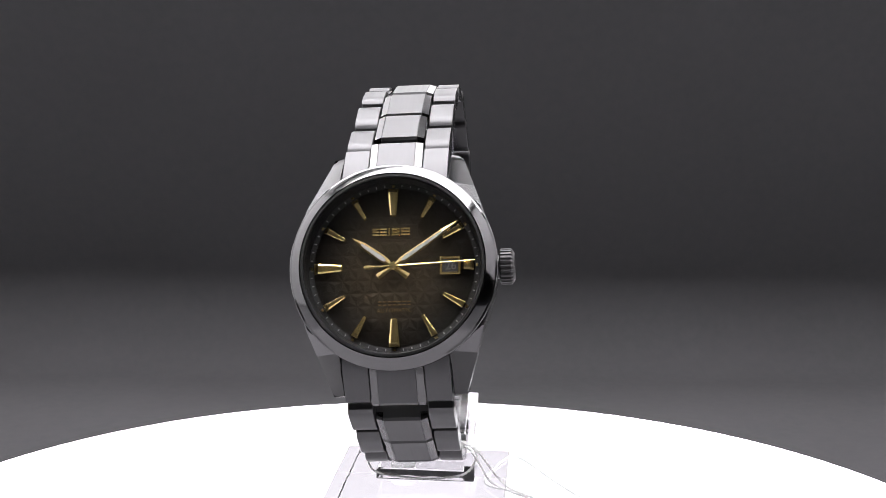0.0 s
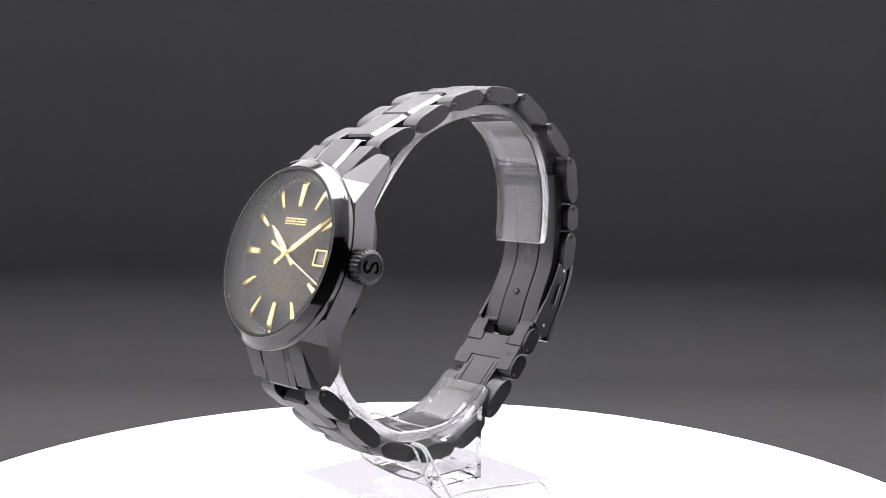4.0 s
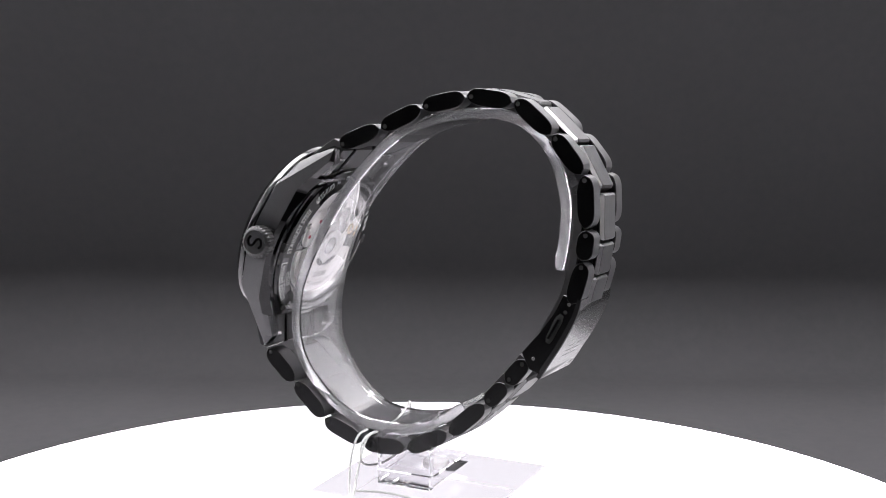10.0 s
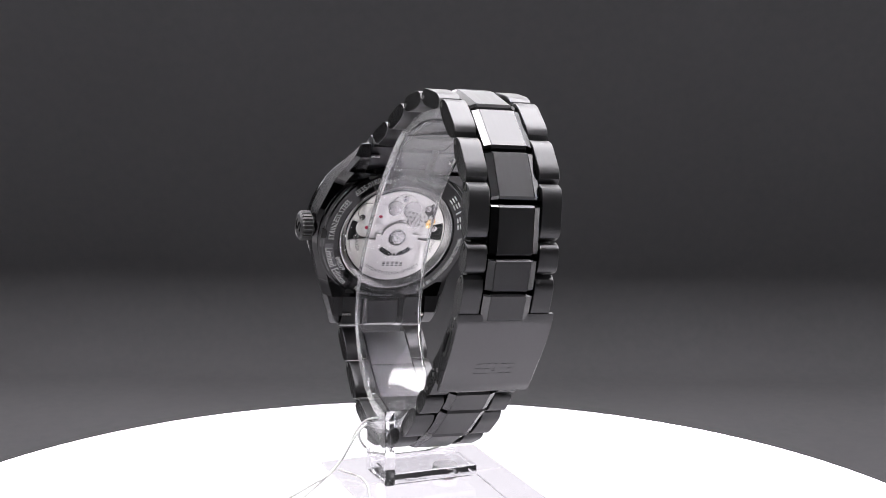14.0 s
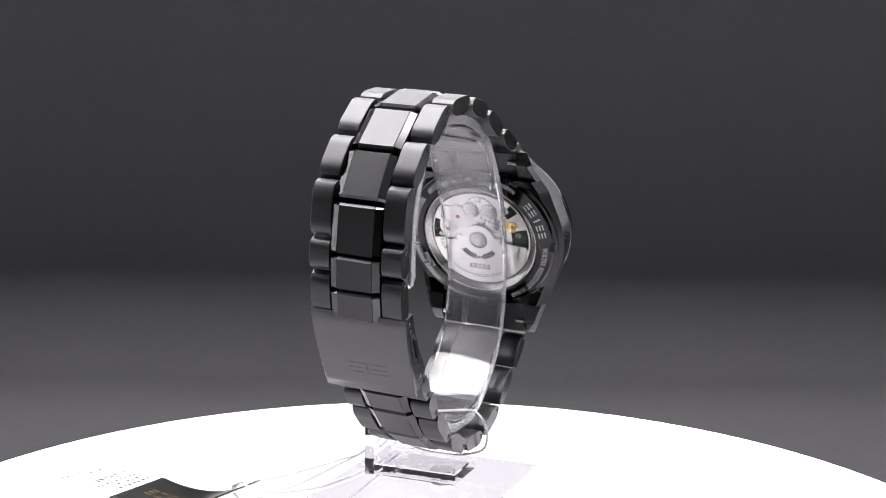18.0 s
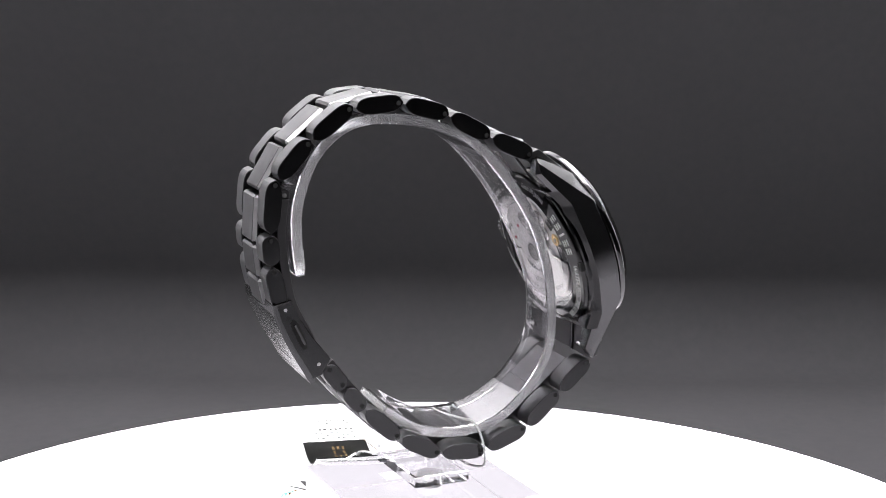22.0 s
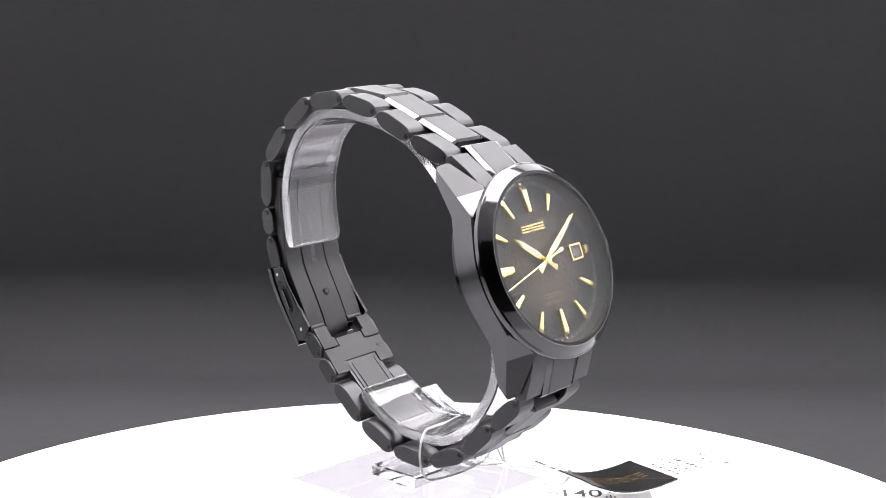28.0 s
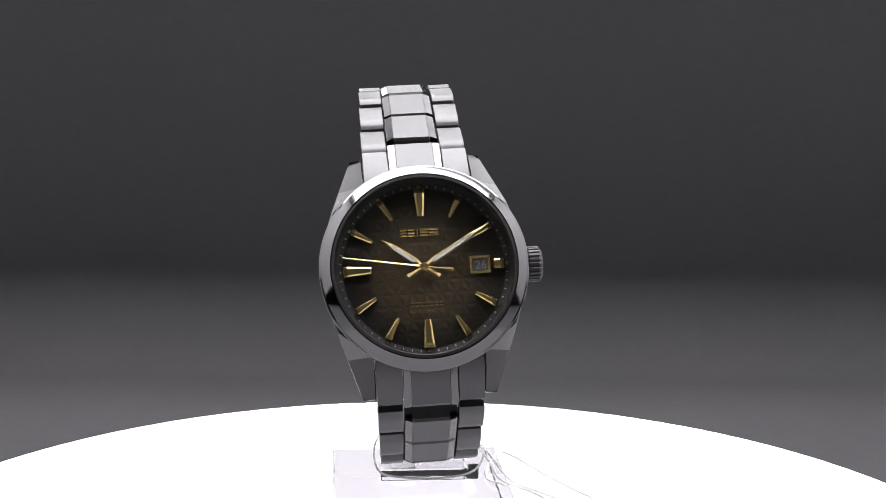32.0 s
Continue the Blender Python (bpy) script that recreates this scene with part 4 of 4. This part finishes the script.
# broad inner plates of the two half links below the clasp
def link_plate(c0, c1, plans, deep=-1.78, label=""):
    """Flat inner plate of a link; plans are rectangles (x0, x1, start, end) along the link that overlap into one outline."""
    t, n = link_axes(c0, c1)
    bits = []
    for k, (x0, x1, a0, a1) in enumerate(plans):
        d = deep + 0.004 * k
        b = box(x0, x1, a0, a1, d, -0.4, 0.12)
        for v in b.verts:
            q = c0 + t * v.co.y + n * v.co.z
            v.co = (0.4 + v.co.x, q[0], q[1] + BASE_Z)
        bits.append(b)
    return part("link_plate", join(*bits), MATTE, watch, label)


size_b, size_a = np.linalg.norm(LOW[7] - LOW[6]), np.linalg.norm(LOW[8] - LOW[7])
link_plate(LOW[6], LOW[7], [(-8.6, -4.55, 0.0, size_b - 0.15), (4.55, 8.6, 0.0, size_b - 0.15), (-8.5, 8.5, 2.5, size_b - 0.15), (-3.9, 3.9, 2.6, size_b + 1.9)], label="broad black inner plate of a half link")
for s in (-1, 1):
    link_plate(LOW[7], LOW[8], [tuple(sorted((s * 4.05, s * 8.5))) + (0.1, 2.3), tuple(sorted((s * 4.7, s * 8.5))) + (0.2, size_a - 0.1)], -1.8)
for c0, c1, a0 in ((LOW[5], LOW[6], 2.6), (LOW[4], LOW[5], 2.6)):
    ln = np.linalg.norm(c1 - c0)
    link_plate(c0, c1, [(-3.3, 3.3, a0, ln + 2.2), (-4.4, -3.42, a0, ln + 2.2), (3.42, 4.4, a0, ln + 2.2)], -1.74)
for i, shift in ((6, 0.62), (5, 0.45)):
    t, n = link_axes(LOW[i], LOW[i + 1])
    cc = LOW[i] + (LOW[i + 1] - LOW[i]) * shift - n * 1.8
    rg = []
    for p, q in (((-0.9, 0.0), (0.9, 0.0)), ((-0.9, 0.0), (-0.2, 0.55)), ((-0.9, 0.0), (-0.2, -0.55))):
        p, q = np.array(p), np.array(q)
        d = (q - p) / np.linalg.norm(q - p)
        e = np.array((-d[1], d[0])) * 0.09
        rg.append(rings_mesh([[(7.3 + r[0], cc[0] + t[0] * r[1] - n[0] * h, cc[1] + t[1] * r[1] - n[1] * h + BASE_Z) for r in (p + e, q + e, q - e, p - e)] for h in (-0.05, 0.03)]))
    part("arrow_mark", join(*rg), GASKET_AND_SHADE, watch, "small engraved arrow")

# ---- price tag: a curved black cover with a white leaf ----
price_tag = tagged(new("price_tag"), "open folded card tag, black cover and white leaf, on the platter", "price tag")


def leaf(path, skew, half, thick):
    """A curved card: path of (along, height), width across."""
    rings = []
    for u, h in path:
        w = half + skew * u
        v = skew * u - half
        rings.append([(u, v, h), (u, w, h), (u, w, h + thick), (u, v, h + thick)])
    return rings_mesh(rings)


cover_path = spline([(-33, 12.3), (-28, 9.6), (-21, 6.9), (-14, 5.6), (-7, 5.4), (0, 6.0)], 24)
cover = part("cover", leaf(cover_path, 0.0, 8.6, 0.35), BLACKCARD, price_tag, "glossy black card cover with gilt bars")
part("card_edge", leaf(cover_path - np.array((0, 0.32)), 0.0, 8.65, 0.3), CARD, cover, "white raw edge of the card")
white_path = spline([(0.1, 6.0), (6, 6.1), (13, 5.9), (20, 5.4), (26.5, 4.8)], 18)
white = part("leaf", leaf(white_path, 0.0, 8.6, 0.3), CARD, price_tag, "white card leaf with small print")
under_path = spline([(5, 0.9), (-8, 0.3), (-18, 0.1), (-28, 0.3), (-40, 0.9)], 16)
under = part("back_leaf", leaf(under_path, 0.0, 8.8, 0.3), CARD, price_tag, "white lower leaf with coloured print")
under.matrix_basis = pose(-6.0 * MM, 2.0 * MM, 0, 0, 0, -38)


def lay(bm, path, lift):
    """Lays flat print (x along, y across) on a curved leaf."""
    for v in bm.verts:
        v.co.z = float(np.interp(v.co.x, path[:, 0], path[:, 1])) + lift
    return bm


def sorted_path(p):
    return p[np.argsort(p[:, 0])]


W, C, U = sorted_path(white_path), sorted_path(cover_path), sorted_path(under_path)
half_turn = Matrix.Rotation(math.pi / 2, 4, "Z")
price = moved(words("¥132,000", 2.5, 0.008), Matrix.Translation((22.6, 0.0, 0)) @ half_turn)
part("price", lay(price, W, 0.33), INK, white, "printed price")
random.seed(3)
for k, (x, n, h) in enumerate(((18.4, 5, 1.2), (11.0, 7, 2.0), (7.4, 9, 1.0), (5.0, 6, 1.0), (2.6, 8, 1.0))):
    for j in range(n):
        b = box(x - h / 2, x + h / 2, -6.5 + j * 1.45, -6.5 + j * 1.45 + random.uniform(0.6, 1.05), 0, 0.02, 0.002)
        part("print_bar", lay(b, W, 0.31), INK, white)
for k in range(7):
    x = -26.0 + k * 3.3
    b = join(*[box(x, x + 2.3, y, y + 0.6, 0, 0.02, 0.002) for y in ((-2.0, 0.6) if k % 2 else (-2.0, -0.7, 0.6))])
    part("gilt_bar", lay(b, C, 0.37), BROWNINK, cover)
for k in range(8):
    part("gilt_bar", lay(box(-30.5 + k * 1.25, -29.7 + k * 1.25, 4.6, 5.3, 0, 0.02, 0.002), C, 0.37), BROWNINK, cover)
part("gilt_edge", lay(box(-33, -0.5, -8.3, -8.0, 0, 0.02, 0.002), C, 0.37), BROWNINK, cover)
part("number_print", lay(moved(words("140", 5.4, 0.006), Matrix.Translation((-13.0, -3.4, 0))), U, 0.32), INK, under, "black printed number")
part("word_print", lay(moved(words("th", 2.4), Matrix.Translation((-5.4, -4.6, 0))), U, 0.32), INK, under)
part("word_print", lay(moved(words("Anniversary", 1.8), Matrix.Translation((-29.0, 2.6, 0))), U, 0.32), INK, under)
for k, (cx, cy, mat) in enumerate(((-3.4, -1.0, RED), (-2.2, -0.6, RED), (-1.0, -0.2, GILT), (-22.6, -1.0, TEAL), (-21.4, -1.4, TEAL), (-20.2, -1.8, GILT))):
    arc = [(cx + 3.4 * math.cos(a), cy - 3.0 + 4.2 * math.sin(a)) for a in np.linspace(0.5, 2.3, 14)]
    rg = [[(x, y - 0.3, 0), (x, y + 0.3, 0), (x, y + 0.3, 0.02), (x, y - 0.3, 0.02)] for x, y in arc]
    part("print_arc", lay(rings_mesh(rg), U, 0.31), mat, under)
TAG_AT = platter_pose(79.8, -8.3, 0.0, -12.5)


# ---- cord ----
cord = tagged(new("cord"), "twisted white cord tied round the bracelet", "cord")


def twisted(points, n, r=0.15):
    """Two plies wound round a smooth line."""
    path = spline(points, n)
    plies = []
    ln = np.concatenate([[0], np.cumsum(np.linalg.norm(np.diff(path, axis=0), axis=1))])
    for ph in (0, math.pi):
        rings = []
        up = Vector((0.3, 0.2, 1)).normalized()
        for i, p in enumerate(path):
            t = Vector(path[min(i + 1, n - 1)] - path[max(i - 1, 0)]).normalized()
            side = t.cross(up).normalized()
            up = side.cross(t).normalized()
            a = ph + ln[i] * 3.6
            c = Vector(p) + (side * math.cos(a) + up * math.sin(a)) * r
            rings.append([tuple(c + (side * math.cos(b) + up * math.sin(b)) * r) for b in np.linspace(0, 2 * math.pi, 6, endpoint=False)])
        plies.append(rings_mesh(rings))
    return join(*plies)


LOOP = [(6.4, -4.6, 35.5), (4.0, -4.8, 35.5), (0.0, -5.6, 35.7), (-5.0, -6.6, 36.1), (-8.4, -7.6, 36.1), (-10.7, -8.4, 33.2), (-11.0, -9.0, 29.4), (-9.2, -9.4, 26.6), (-3.0, -8.6, 25.3), (4.0, -9.0, 25.4), (9.6, -9.6, 27.0),
        (11.7, -9.2, 30.6), (10.0, -9.0, 32.9), (6.0, -8.8, 33.1)]
part("loop", twisted(LOOP, 420), CORD, cord)
TAIL = [(6.0, -8.2, 33.2), (9.8, -8.4, 33.1), (12.6, -8.4, 30.6), (15.6, -8.0, 26.4), (18.6, -7.2, 23.3), (22.5, -6.6, 21.6), (30.0, -5.8, 18.6), (39.0, -4.8, 15.4), (46.0, -4.0, 13.9), (49.6, -3.6, 12.4), (48.8, -3.2, 10.2), (45.4, -2.8, 9.4)]
part("tail", twisted(TAIL, 560), CORD, cord)
TAIL2 = [(6.0, -10.6, 33.4), (9.6, -10.8, 33.0), (12.2, -11.0, 30.0), (14.8, -10.2, 25.6), (18.8, -8.0, 22.9), (23.0, -6.0, 20.6), (30.0, -4.6, 16.4), (38.0, -3.6, 12.4), (43.0, -3.2, 10.4), (47.0, -3.0, 9.6), (49.4, -3.4, 11.4), (48.2, -3.8, 13.2)]
part("tail", twisted(TAIL2, 520), CORD, cord)
TAIL3 = [(16.6, -8.4, 23.4), (13.6, -4.0, 22.9), (13.4, 1.0, 22.8), (14.8, 7.0, 22.7), (17.0, 13.5, 22.7), (18.6, 16.5, 22.6), (22.0, 15.6, 21.4), (29.0, 10.5, 18.4), (38.0, 4.0, 15.4), (45.4, -1.4, 13.9)]
part("tail", twisted(TAIL3, 460), CORD, cord)


# ---- everything on the platter turns with it ----
def motions():
    spin(watch, platter_pose() @ pose(-2.79 * MM, 0, 73.96 * MM, 0, -3.28, 0) @ pose(0, 0, -BASE_Z * MM))
    spin(cord, platter_pose())
    spin(turntable, pose(0, 0, DISC_TOP))
    spin(stand, platter_pose())
    spin(price_tag, TAG_AT)
    hour_hand.matrix_basis = hand_pose(306.0)
    walk(minute_hand, [(t, hand_pose(55.8 + 0.1 * t)) for t in (0, 16, 32)])
    walk(second_hand, [(t, hand_pose(87.6 + 6.0 * t)) for t in range(0, 33)])


motions()
